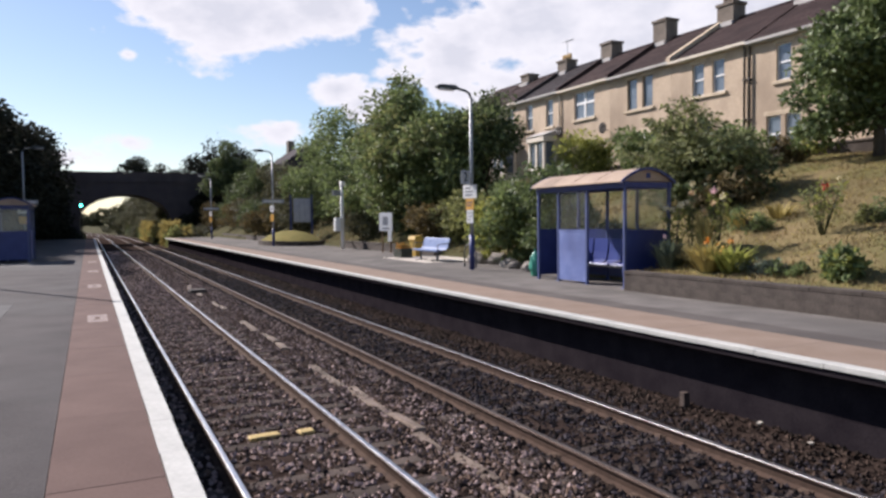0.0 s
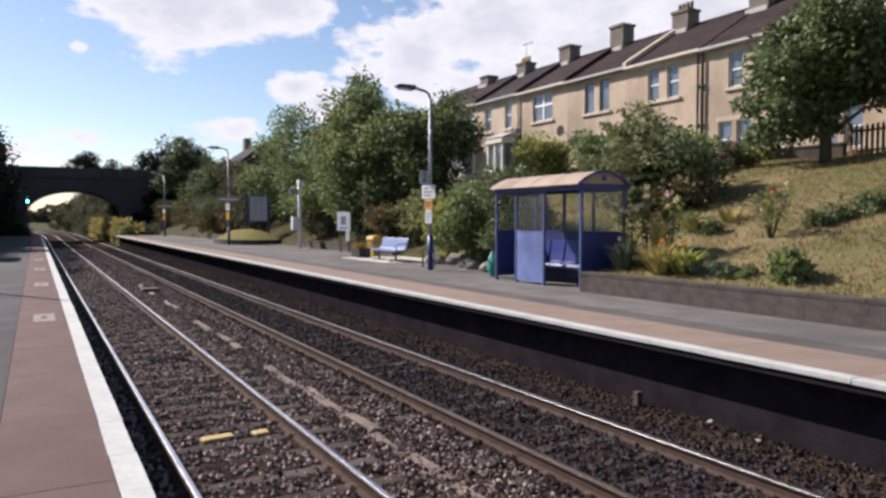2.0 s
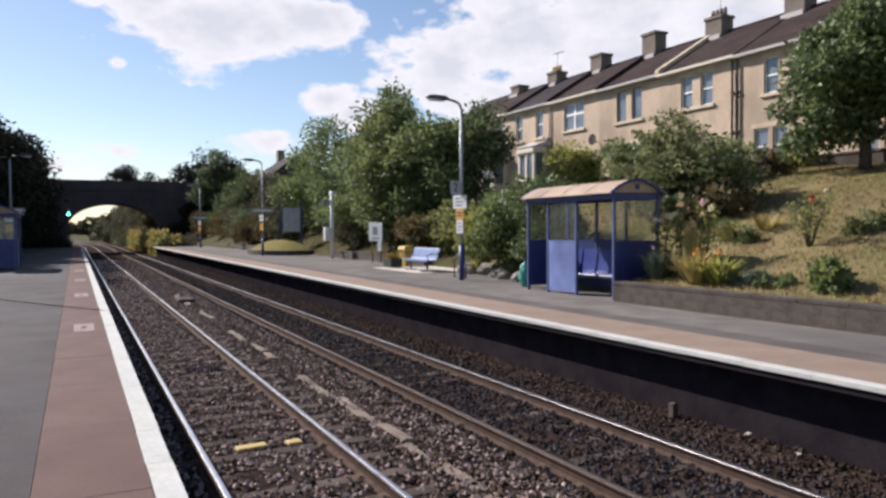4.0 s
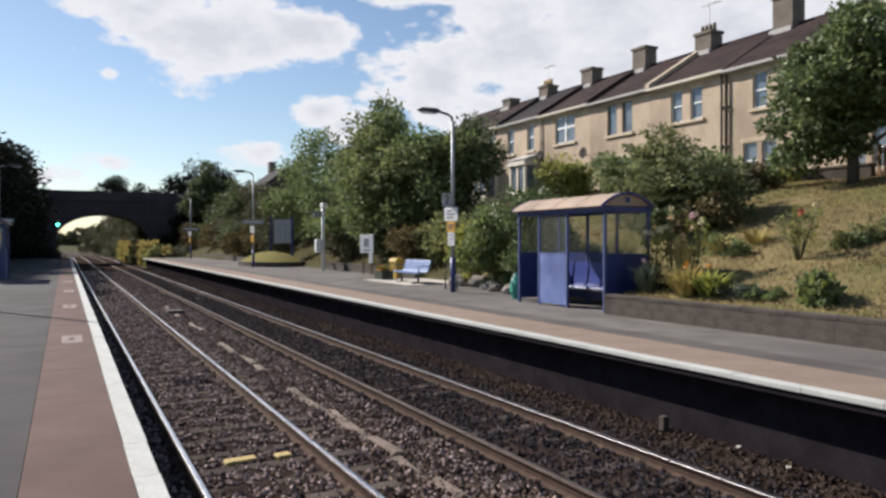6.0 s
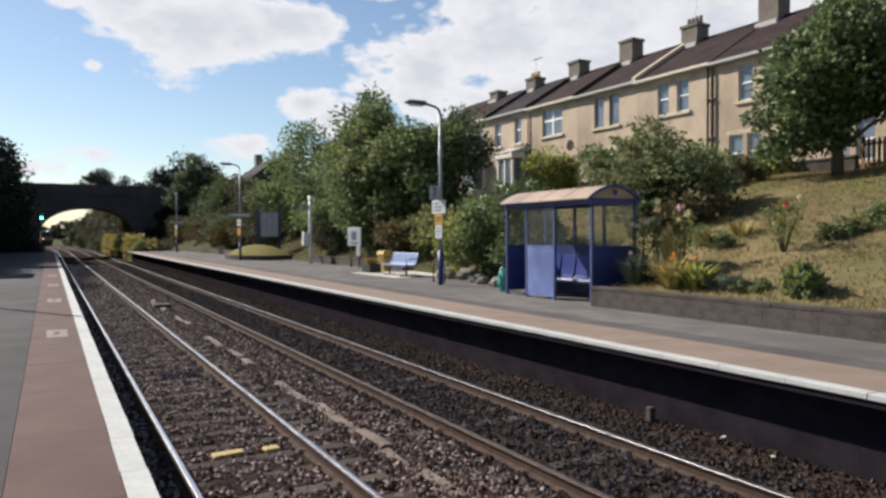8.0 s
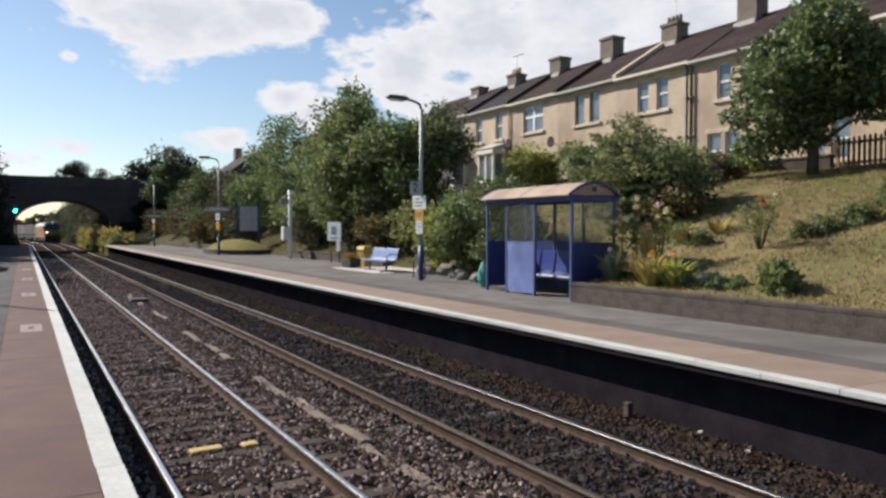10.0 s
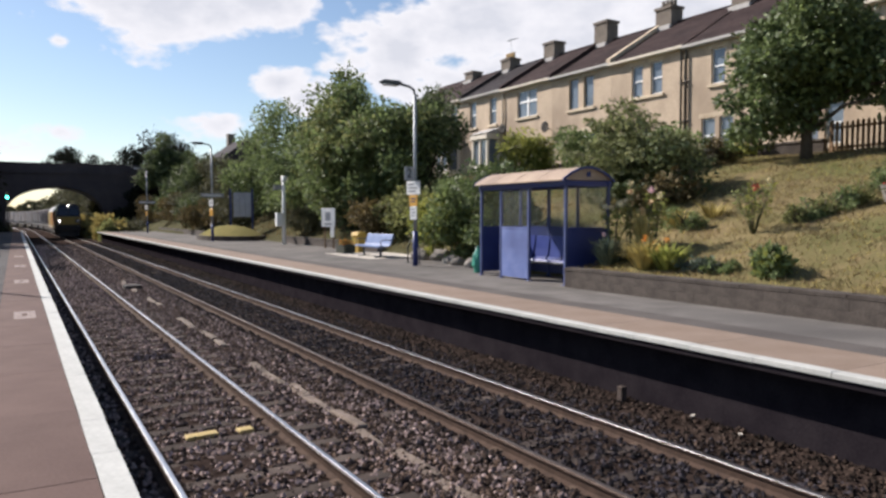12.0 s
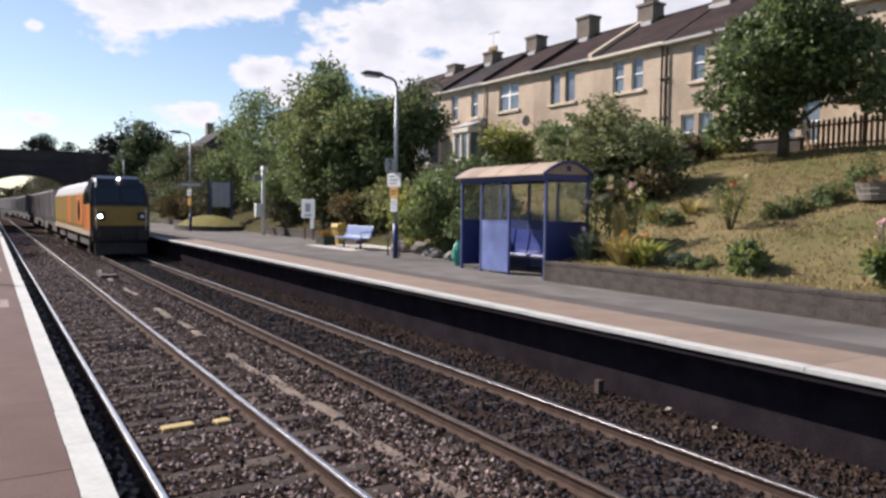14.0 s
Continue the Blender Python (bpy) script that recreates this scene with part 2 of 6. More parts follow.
PROFILE = ((-1, 0.2), (0.0, 0.32), (1, 0.58), (3, 1.20), (6, 2.1), (10, 3.25), (12, 3.68), (15, 3.85), (60, 4.2), (400, 14), (3000, 60))


def ground_z(x, y):
    """Height of the land."""
    toe = bank_toe(y)
    if x > toe - 0.15:
        d = x - 10.05
        z = 0.2
        for (a, za), (b, zb) in zip(PROFILE, PROFILE[1:]):
            if d >= a:
                z = za + (zb - za) * min((d - a) / (b - a), 1)
        lift = 0.0107 * min(max(y - 20, -30), 60) * smooth(4, 12, d)
        lump = 0.12 * noise.noise((x * 0.35, y * 0.35, 0)) + 0.05 * noise.noise((x * 1.3, y * 1.3, 3))
        z = z + lift + lump * smooth(0.2, 2, x - toe)
        return min(z, 0.05 + 0.55 * max(x - toe, 0)) if y > 12.4 else z
    if y > 125:
        x -= max(bend(y), -60)
    if x < -7.5:
        d = -7.5 - x
        return -0.25 + 1.6 * smooth(0, 5, d) + 1.5 * smooth(5, 40, d) + 0.15 * noise.noise((x * 0.3, y * 0.3, 0))
    return -1.45


def foot_z(x, y):
    """Height at which a thing stands: the platforms or the land."""
    z = ground_z(x, y)
    return 0.0 if z < -0.3 and y < 80 and (6.4 < x < 13.9 or -7.5 < x < 0) else z


def graded(a, b, fine, lo, hi, grow=1.35):
    """Grid lines: close between lo and hi, wider and wider beyond."""
    xs = list(np.arange(lo, hi + fine / 2, fine))
    s = fine
    while xs[-1] < b:
        s *= grow
        xs.append(xs[-1] + s)
    s = fine
    while xs[0] > a:
        s *= grow
        xs.insert(0, xs[0] - s)
    return xs


def build_ground():
    xs = sorted(graded(-2500, 2500, 0.5, -13, 27) + [9.94, 9.96, 11.49, 11.51, 13.19, 13.21])
    ys = graded(-300, 3500, 0.7, -4, 60, 1.15)
    V = [(x, y, ground_z(x, y) + (0.0 if y < 900 else 0.008 * (y - 900))) for y in ys for x in xs]
    n = len(xs)
    F = [(j * n + i, j * n + i + 1, (j + 1) * n + i + 1, (j + 1) * n + i) for j in range(len(ys) - 1) for i in range(n - 1)]
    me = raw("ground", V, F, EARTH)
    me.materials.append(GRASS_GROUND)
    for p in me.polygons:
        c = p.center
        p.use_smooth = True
        # Beyond y 24 the dark earth also carries the shade under the trees.
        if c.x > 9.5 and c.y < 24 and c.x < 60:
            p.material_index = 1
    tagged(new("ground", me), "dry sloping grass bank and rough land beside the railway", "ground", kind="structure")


build_ground()


def build_trackbed():
    xs = np.linspace(-0.28, FAR_EDGE + 0.35, 36)
    ys = graded(-12, 420, 0.4, -3, 40, 1.08)
    V = []
    for y in ys:
        for x in xs:
            z = RAIL_Z - 0.155
            z -= 0.05 * math.exp(-((x - 3.155) / 0.5) ** 2)
            z += -0.08 * smooth(0.45, 0.0, x) + 0.10 * smooth(5.85, 6.7, x)
            z += 0.025 * noise.noise((x * 2.2, y * 2.2, 1)) + 0.018 * noise.noise((x * 7, y * 7, 5))
            V.append((x + bend(y), y, z))
    n = len(xs)
    F = [(j * n + i, j * n + i + 1, (j + 1) * n + i + 1, (j + 1) * n + i) for j in range(len(ys) - 1) for i in range(n - 1)]
    me = raw("track_bed", V, F, BALLAST)
    for p in me.polygons:
        p.use_smooth = True
    tagged(new("track_bed", me), "dark grey-brown ballast bed between the platforms", "ballast", kind="structure")
    # loose stones
    rng = np.random.default_rng(4)
    base = np.array([(1, 0, 0), (-1, 0, 0), (0, 1, 0), (0, -1, 0), (0, 0, 1), (0, 0, -1)], float)
    tri = [(0, 2, 4), (2, 1, 4), (1, 3, 4), (3, 0, 4), (2, 0, 5), (1, 2, 5), (3, 1, 5), (0, 3, 5)]
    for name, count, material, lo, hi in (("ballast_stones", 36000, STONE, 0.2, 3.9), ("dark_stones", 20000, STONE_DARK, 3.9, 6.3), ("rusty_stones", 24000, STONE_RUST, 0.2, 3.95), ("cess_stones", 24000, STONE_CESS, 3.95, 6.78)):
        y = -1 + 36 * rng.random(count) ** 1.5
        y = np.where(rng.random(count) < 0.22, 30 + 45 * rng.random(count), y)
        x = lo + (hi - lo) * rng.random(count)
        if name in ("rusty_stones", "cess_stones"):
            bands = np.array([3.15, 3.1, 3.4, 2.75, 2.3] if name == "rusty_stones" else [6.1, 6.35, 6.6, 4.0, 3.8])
            x = np.where(rng.random(count) < 0.7, rng.choice(bands, count) + rng.normal(0, 0.28, count), x)
        ok = (x > 0.2) & (x < 6.8)
        # the sleepers of the near track lie half bare
        off = np.abs((y + 2 + 0.33) % 0.66 - 0.33)
        ok &= ~((off < 0.12) & (np.abs(x - 1.45) < 1.25) & (rng.random(count) < np.where(x > 2.25, 0.9, 0.62)))
        for r in RAILS:
            ok &= abs(x - r) > 0.1
        x, y = x[ok], y[ok]
        k = len(x)
        s = (0.016 + 0.030 * rng.random(k) ** 1.6) * (1 + np.clip(y - 20, 0, 60) * 0.025)
        V = np.empty((k, 6, 3))
        d = base[None] * (0.6 + 0.7 * rng.random((k, 6, 1)))
        a = rng.random(k) * math.tau
        c, sn = np.cos(a), np.sin(a)
        V[:, :, 0] = (d[:, :, 0] * c[:, None] - d[:, :, 1] * sn[:, None]) * s[:, None] + x[:, None]
        V[:, :, 1] = (d[:, :, 0] * sn[:, None] + d[:, :, 1] * c[:, None]) * s[:, None] + y[:, None]
        low = 0.05 * np.exp(-((x - 3.155) / 0.5) ** 2)
        V[:, :, 2] = d[:, :, 2] * s[:, None] * 0.8 + (RAIL_Z - 0.138 - low + 0.10 * np.clip((x - 5.9) / 0.8, 0, 1) + 0.012 * rng.random(k))[:, None]
        F = [tuple(6 * i + j for j in t) for i in range(k) for t in tri]
        tagged(new(name, raw(name, V.reshape(-1, 3).tolist(), F, material)),
               {"ballast_stones": "broken grey ballast stones", "dark_stones": "dark ballast stones with shade in colour", "cess_stones": "dark brown ballast stones beside the far track, shade in colour"}.get(name, "rust-brown ballast stones"), "ballast", kind="stuff")


build_trackbed()


def sweep(outline):
    """An outline (x, z) carried along the line, straight and then bending."""
    bm, rings = bmesh.new(), []
    for y in [-12, 125] + list(range(135, 420, 10)):
        rings.append([bm.verts.new((x + bend(y), y, z)) for x, z in outline])
    n = len(outline)
    for q, r in zip(rings, rings[1:]):
        for k in range(n):
            bm.faces.new((q[k], q[(k + 1) % n], r[(k + 1) % n], r[k]))
    bm.faces.new(rings[0][::-1])
    bm.faces.new(rings[-1])
    bmesh.ops.recalc_face_normals(bm, faces=bm.faces)
    return bm


def build_rails():
    half = ((-0.07, -0.159), (0.07, -0.159), (0.07, -0.148), (0.012, -0.125), (0.012, -0.045), (0.034, -0.036), (0.034, -0.006), (0.026, -0.001),
            (-0.026, -0.001), (-0.034, -0.006), (-0.034, -0.036), (-0.012, -0.045), (-0.012, -0.125), (-0.07, -0.148))
    for name, pair, top in (("railway_track", RAILS[:2], RAIL_TOP), ("railway_track", RAILS[2:], RAIL_DULL)):
        t = thing(name, pose(0, 0, RAIL_Z), "pair of steel rails on sleepers in ballast", "railway track", "tracks between the platforms")
        for k, x in enumerate(pair):
            bm = sweep([(x + a, b) for a, b in half])
            rail = part("rail", bm, RAIL_SIDE, t)
            crown = [(-0.036, -0.012), (-0.032, -0.005), (-0.022, 0.0005), (0.0, 0.002), (0.022, 0.0005), (0.032, -0.005), (0.036, -0.012)]
            bm = sweep([(x + a, b) for a, b in crown])
            part("running_surface", bm, RAIL_TOP if top == RAIL_TOP else RAIL_GLINT if k == 1 else RAIL_DULL, rail, "worn bright rail head")
        c = sum(pair) / 2
        outline = ((-0.13, -0.3), (0.13, -0.3), (0.13, -0.165), (0.10, -0.142), (-0.10, -0.142), (-0.13, -0.165))
        sl = mesh_of("sleeper", prism(bmesh.new(), outline, "x", -1.25, 1.25), SLEEPER)
        ch = mesh_of("chair", boxes((-0.12, 0.12, -0.07, 0.07, -0.144, -0.128), (-0.09, -0.055, -0.045, 0.045, -0.130, -0.114), (0.055, 0.09, -0.045, 0.045, -0.130, -0.114), bevel=0.004), CLIP_RUST)
        for i in range(110):
            s = part("sleeper", sl, None, t, at=pose(c, -2 + i * 0.66, 0.0 + random.uniform(-0.01, 0.006)))
            if i < 30:
                for x in pair:
                    part("chair", ch, None, s, at=pose(x - c, 0, 0))


build_rails()

# ---- platforms ----


def build_platforms():
    p = tagged(new("platform_near"), "asphalt station platform with red paving and white edge", "platform", kind="structure")
    part("asphalt_surface", boxes((-7.5, -0.806, -12, 84, -1.45, 0.0)), ASPHALT, p, "mottled grey asphalt")
    part("platform_face", boxes((-0.8, -0.3, -12, 84, -1.45, -0.13)), BRICK_DARK, p, "near-black brick face")
    q = tagged(new("platform_far"), "asphalt station platform with red paving and white edge", "platform", kind="structure")
    part("asphalt_surface", boxes((8.32, 13.9, -12, 80, -1.45, 0.0)), ASPHALT_FAR, q, "mottled grey asphalt")
    part("asphalt_strip", boxes((FAR_EDGE + 1.29, 8.32, -12, 80, -1.45, -0.001)), ASPHALT_STRIP, q, "darker asphalt strip beside the paving")
    part("platform_face", boxes((FAR_EDGE + 0.36, FAR_EDGE + 1.286, -12, 80, -1.45, -0.13)), BRICK_DARK, q, "near-black brick face")
    return p, q


PLAT_NEAR, PLAT_FAR = build_platforms()


def build_wall():
    w = tagged(new("retaining_wall"), "low brown stone retaining wall with flat coping along the lawn", "wall", kind="structure")
    part("wall_core", boxes((FAR_BACK + 0.012, FAR_BACK + 0.24, -12, 12.34, -0.02, 0.36)), WALL_STONE, w)
    rng = random.Random(6)
    blocks = [mesh_of("wall_stone", boxes((0.0, 0.06, 0.0005, a - 0.0005, 0.0005, 0.1795), bevel=0.0015), WALL_STONE) for a in (0.4, 0.5, 0.6)]
    for row in range(2):
        y = -2.0 + 0.2 * row
        while y < 12.34:
            k = rng.randrange(3)
            a = (0.4, 0.5, 0.6)[k]
            if y + a > 12.345:
                break
            part("wall_stone", blocks[k], None, w, at=pose(FAR_BACK + rng.uniform(-0.003, 0.001), y, 0.0 + 0.18 * row))
            y += a
    part("wall_return", boxes((FAR_BACK + 0.245, 11.7, 12.11, 12.35, -0.02, 0.40)), WALL_STONE, w)
    y = -12.0
    me = mesh_of("coping_stone", boxes((-0.008, 0.29, 0.002, 0.898, 0.36, 0.43), bevel=0.006), WALL_STONE)
    while y < 12.3:
        part("coping_stone", me, None, w, at=pose(FAR_BACK, y + 0.04, random.uniform(-0.004, 0.004)))
        y += 0.9


WALL_STONE = mat("wall stone", (0.042, 0.034, 0.029), (0.088, 0.072, 0.061), 4, 0.95, 0.6, 25, spread=0.05, dirt=(0.04, 0.031, 0.026))
build_wall()

# ---- terrace of houses on the bank ----
BATH = mat("buff limestone", (0.54, 0.43, 0.32), (0.42, 0.328, 0.24), 1.3, 0.92, 0.4, 8, dirt=(0.285, 0.218, 0.16), stretch=(1, 1, 0.8))
BATH_LIGHT = mat("dressed limestone", (0.60, 0.50, 0.37), (0.50, 0.41, 0.30), 2, 0.9, 0.2, 30, dirt=(0.36, 0.28, 0.2))
SLATE = mat("brown roof tiles", (0.036, 0.024, 0.024), (0.058, 0.04, 0.038), 2.2, 0.9, 0.3, 18, spread=0.18, dirt=(0.03, 0.022, 0.022), spec=0.1)
SLATE_GREY = mat("grey slates", (0.032, 0.028, 0.031), (0.05, 0.043, 0.045), 2.2, 0.9, 0.3, 18, spread=0.18, spec=0.1)
CHIMNEY_GREY = mat("grey chimney render", (0.13, 0.108, 0.09), (0.20, 0.168, 0.138), 2, 0.95, 0.3, 20, dirt=(0.11, 0.095, 0.08))
POT_CLAY = mat("clay chimney pot", (0.50, 0.36, 0.17), (0.40, 0.27, 0.13), 5, 0.8, 0.2, 30)
UPVC = mat("white window frame", (0.80, 0.80, 0.79), (0.74, 0.74, 0.73), 3, 0.4, 0.0, 40)
# Base colour is lifted to paint in reflected sky and nets behind.
PANE = mat("sky-tinted window glass", (0.10, 0.125, 0.155), (0.16, 0.19, 0.225), 1.5, 0.04, 0.0, 5, spec=1.0)
CURTAIN = mat("pale net curtain", (0.55, 0.57, 0.60), (0.45, 0.47, 0.50), 3, 0.9, 0.2, 30)
PIPE_DARK = mat("dark drainpipe", (0.05, 0.042, 0.036), (0.07, 0.06, 0.05), 3, 0.6, 0.1, 30)
PIPE_PALE = mat("cream gutter paint", (0.62, 0.56, 0.46), (0.54, 0.48, 0.4), 3, 0.6, 0.1, 30)
LEAD = mat("lead flashing", (0.42, 0.40, 0.38), (0.34, 0.33, 0.32), 3, 0.6, 0.1, 30)
HOUSE_W = 4.6
FRONT_X = 25.0
EAVE, RIDGE, DEPTH = 5.42, 7.7, 7.4     # above the house's own ground


def holed_wall(y0, y1, z0, z1, holes, x0, x1):
    """A wall along y with openings (ya, yb, za, zb) right through it."""
    bm = bmesh.new()
    ys = sorted({y0, y1, *(h[0] for h in holes), *(h[1] for h in holes)})
    zs = sorted({z0, z1, *(h[2] for h in holes), *(h[3] for h in holes)})
    for a, b in zip(ys, ys[1:]):
        for c, d in zip(zs, zs[1:]):
            if any(h[0] <= a and b <= h[1] and h[2] <= c and d <= h[3] for h in holes):
                continue
            box(bm, x0, x1, a, b, c, d)
    bmesh.ops.remove_doubles(bm, verts=bm.verts, dist=0.0005)
    inner = [f for f in bm.faces if any(all((g.calc_center_median() - f.calc_center_median()).length < 1e-4 for g in (h,)) for e in f.edges for h in e.link_faces if h is not f)]
    bmesh.ops.delete(bm, geom=inner, context="FACES")
    return bm


def window_into(house, ya, yb, za, zb, style="sash"):
    """A sash or casement window with frame, panes and stone sill in an opening of the front wall."""
    w = part("window", boxes((0.10, 0.16, ya, ya + 0.05, za, zb), (0.10, 0.16, yb - 0.05, yb, za, zb), (0.10, 0.16, ya + 0.05, yb - 0.05, za, za + 0.07),
                             (0.10, 0.16, ya + 0.05, yb - 0.05, zb - 0.05, zb)), UPVC if style != "dark" else WOOD_GREY, house)
    mid = (za + zb) / 2
    if style == "sash":
        part("meeting_rail", boxes((0.085, 0.15, ya + 0.05, yb - 0.05, mid - 0.035, mid + 0.035)), UPVC, w)
        part("pane", boxes((0.13, 0.137, ya + 0.05, yb - 0.05, za + 0.07, mid - 0.035)), PANE, w)
        part("pane", boxes((0.12, 0.127, ya + 0.05, yb - 0.05, mid + 0.035, zb - 0.05)), PANE, w)
    elif style == "casement":
        c = (ya + yb) / 2
        part("mullion", boxes((0.08, 0.15, c - 0.075, c + 0.075, za + 0.07, zb - 0.05)), UPVC, w)
        for a, b in ((ya + 0.05, c - 0.075), (c + 0.075, yb - 0.05)):
            part("transom", boxes((0.08, 0.15, a, b, mid + 0.06, mid + 0.18)), UPVC, w)
            part("pane", boxes((0.12, 0.127, a, b, za + 0.07, mid + 0.06)), PANE, w)
            part("pane", boxes((0.12, 0.127, a, b, mid + 0.18, zb - 0.05)), PANE, w)
    else:
        part("pane", boxes((0.12, 0.127, ya + 0.05, yb - 0.05, za + 0.07, zb - 0.05)), PANE, w)
    part("curtain", boxes((0.24, 0.25, ya + 0.02, ya + 0.2, za, zb)), CURTAIN, w)
    part("curtain", boxes((0.24, 0.25, yb - 0.2, yb - 0.02, za, zb)), CURTAIN, w)


BAY_CREAM = mat("cream masonry paint", (0.70, 0.64, 0.54), (0.60, 0.54, 0.45), 2, 0.85, 0.2, 30, dirt=(0.48, 0.41, 0.33))
WOOD_GREY = mat("grey-brown frame", (0.30, 0.27, 0.23), (0.24, 0.21, 0.18), 3, 0.6, 0.1, 30)


def chimney_on(house, y, wide, pots, tall, x=3.6, material=None):
    c = part("chimney", boxes((x - 0.42, x + 0.42, y - wide / 2, y + wide / 2, RIDGE - 1.0, RIDGE + tall), (x - 0.48, x + 0.48, y - wide / 2 - 0.06, y + wide / 2 + 0.06, RIDGE + tall, RIDGE + tall + 0.14)),
             material or CHIMNEY_GREY, house)
    part("flashing", boxes((x - 0.60, x - 0.42, y - wide / 2 - 0.05, y + wide / 2 + 0.05, RIDGE - 0.42, RIDGE - 0.16)), LEAD, c)
    for k in range(pots):
        yy = y - wide / 2 + wide * (k + 0.5) / pots
        bm = tube(bmesh.new(), [(x, yy, RIDGE + tall + 0.14), (x, yy, RIDGE + tall + 0.40), (x, yy, RIDGE + tall + 0.42), (x, yy, RIDGE + tall + 0.55)], 0.10, 8, 0.085)
        part("chimney_pot", bm, POT_CLAY if tall < 0.6 else CHIMNEY_GREY, c)


def house(y0, kind, roof_mat, label, chim=True, pots=0, tall=0.9, grey=False, coping=False, width=HOUSE_W):
    """One house of the terrace; y0 is its near side. Its front faces the railway."""
    base = 3.66 + 0.0107 * (y0 - 22)
    h = thing("terraced_house", pose(FRONT_X, y0, base), label, "house", "terrace above the station")
    if kind == "pair":
        up = [(1.35, 2.05, 3.5, 5.0), (2.55, 3.25, 3.5, 5.0)]
        low = [(2.1, 2.8, 0.6, 2.12), (3.02, 3.72, 0.6, 2.12)]
        styles = ["sash"] * 4
    elif kind == "casement":
        up = [(1.35, 3.2, 3.5, 5.05)]
        low = [(1.1, 2.9, 0.7, 2.2)]
        styles = ["casement"] * 2
    elif kind == "plain":
        up = [(1.3, 2.05, 3.45, 5.05), (2.45, 3.2, 3.45, 5.05)]
        low = [(1.1, 2.9, 0.7, 2.2)]
        styles = ["dark", "dark", "casement"]
    else:
        up = [(0.75, 1.5, 3.4, 5.05), (3.0, 3.75, 3.4, 5.05)]
        low = []
        styles = ["sash"] * 2
    holes = up + low
    part("front_wall", holed_wall(0.004, width - 0.004, -1.5, EAVE, holes, 0.0, 0.3), BATH, h)
    bm = boxes((DEPTH - 0.3, DEPTH, 0.004, width - 0.004, -1.5, EAVE), (0.3, DEPTH - 0.3, 0.004, 0.2, -1.5, EAVE), (0.3, DEPTH - 0.3, width - 0.2, width - 0.004, -1.5, EAVE))
    for yy in (0.004, width - 0.2):
        prism(bm, [(0.02, EAVE), (DEPTH - 0.02, EAVE), (DEPTH / 2, RIDGE - 0.1)], "y", yy, yy + 0.19)
    part("side_wall", bm, BATH, h)
    part("upper_floor", boxes((0.32, DEPTH - 0.32, 0.22, width - 0.22, 2.6, 2.75)), CURTAIN, h)
    for q, s in zip(holes, styles):
        window_into(h, *q, s)
        part("lintel", boxes((-0.012, 0.0, q[0] - 0.12, q[1] + 0.12, q[3], q[3] + 0.2)), BATH_LIGHT, h)
    for row in (up, low):
        if row:
            pairs = [(row[0][0], row[-1][1])] if row[-1][0] - row[0][1] < 1 else [(a[0], a[1]) for a in row]
            for a, b in pairs:
                part("sill", boxes((-0.10, 0.1, a - 0.14, b + 0.14, row[0][2] - 0.14, row[0][2]), bevel=0.01), BATH_LIGHT, h)
    # roof slopes laid in courses of tiles
    for side in (-1, 1):
        n = 15
        for k in range(n):
            bm = bmesh.new()
            f0, f1 = k / n, (k + 1) / n + 0.03
            xa, xb = (-0.22 + f0 * (DEPTH / 2 + 0.22), -0.22 + min(f1, 1) * (DEPTH / 2 + 0.22))
            za, zb = (EAVE - 0.1 + f0 * (RIDGE - EAVE + 0.1), EAVE - 0.1 + min(f1, 1) * (RIDGE - EAVE + 0.1))
            if side == 1:
                xa, xb = DEPTH - xa, DEPTH - xb
            vs = [bm.verts.new(v) for v in ((xa, 0.01, za), (xa, width - 0.01, za), (xb, width - 0.01, zb), (xb, 0.01, zb),
                                            (xa, 0.01, za + 0.055), (xa, width - 0.01, za + 0.055), (xb, width - 0.01, zb + 0.02), (xb, 0.01, zb + 0.02))]
            for q in ((0, 1, 2, 3), (4, 7, 6, 5), (0, 4, 5, 1), (1, 5, 6, 2), (2, 6, 7, 3), (3, 7, 4, 0)):
                bm.faces.new([vs[i] for i in q])
            bmesh.ops.recalc_face_normals(bm, faces=bm.faces)
            part("tile_course", bm, roof_mat, h)
    part("ridge_tiles", tube(bmesh.new(), [(DEPTH / 2, 0.0, RIDGE + 0.0), (DEPTH / 2, width, RIDGE + 0.0)], 0.11, 8), roof_mat, h)
    part("gutter", boxes((-0.32, -0.20, 0.0, width, EAVE - 0.17, EAVE - 0.06), (-0.21, 0.02, 0.0, width, EAVE - 0.22, EAVE - 0.15)), PIPE_PALE if not grey else LEAD, h)
    if coping:
        bm = bmesh.new()
        dz = (RIDGE - EAVE + 0.1) / (DEPTH / 2 + 0.22)
        prism(bm, [(-0.24, EAVE - 0.05), (DEPTH / 2, EAVE - 0.05 + dz * (DEPTH / 2 + 0.24)), (DEPTH / 2, EAVE + 0.17 + dz * (DEPTH / 2 + 0.24)), (-0.24, EAVE + 0.17)], "y", width - 0.13, width + 0.13)
        part("party_wall_coping", bm, BATH_LIGHT if y0 == 22.2 else roof_mat, h)
    if chim:
        chimney_on(h, width - 0.34, 1.02, pots, tall)
    return h


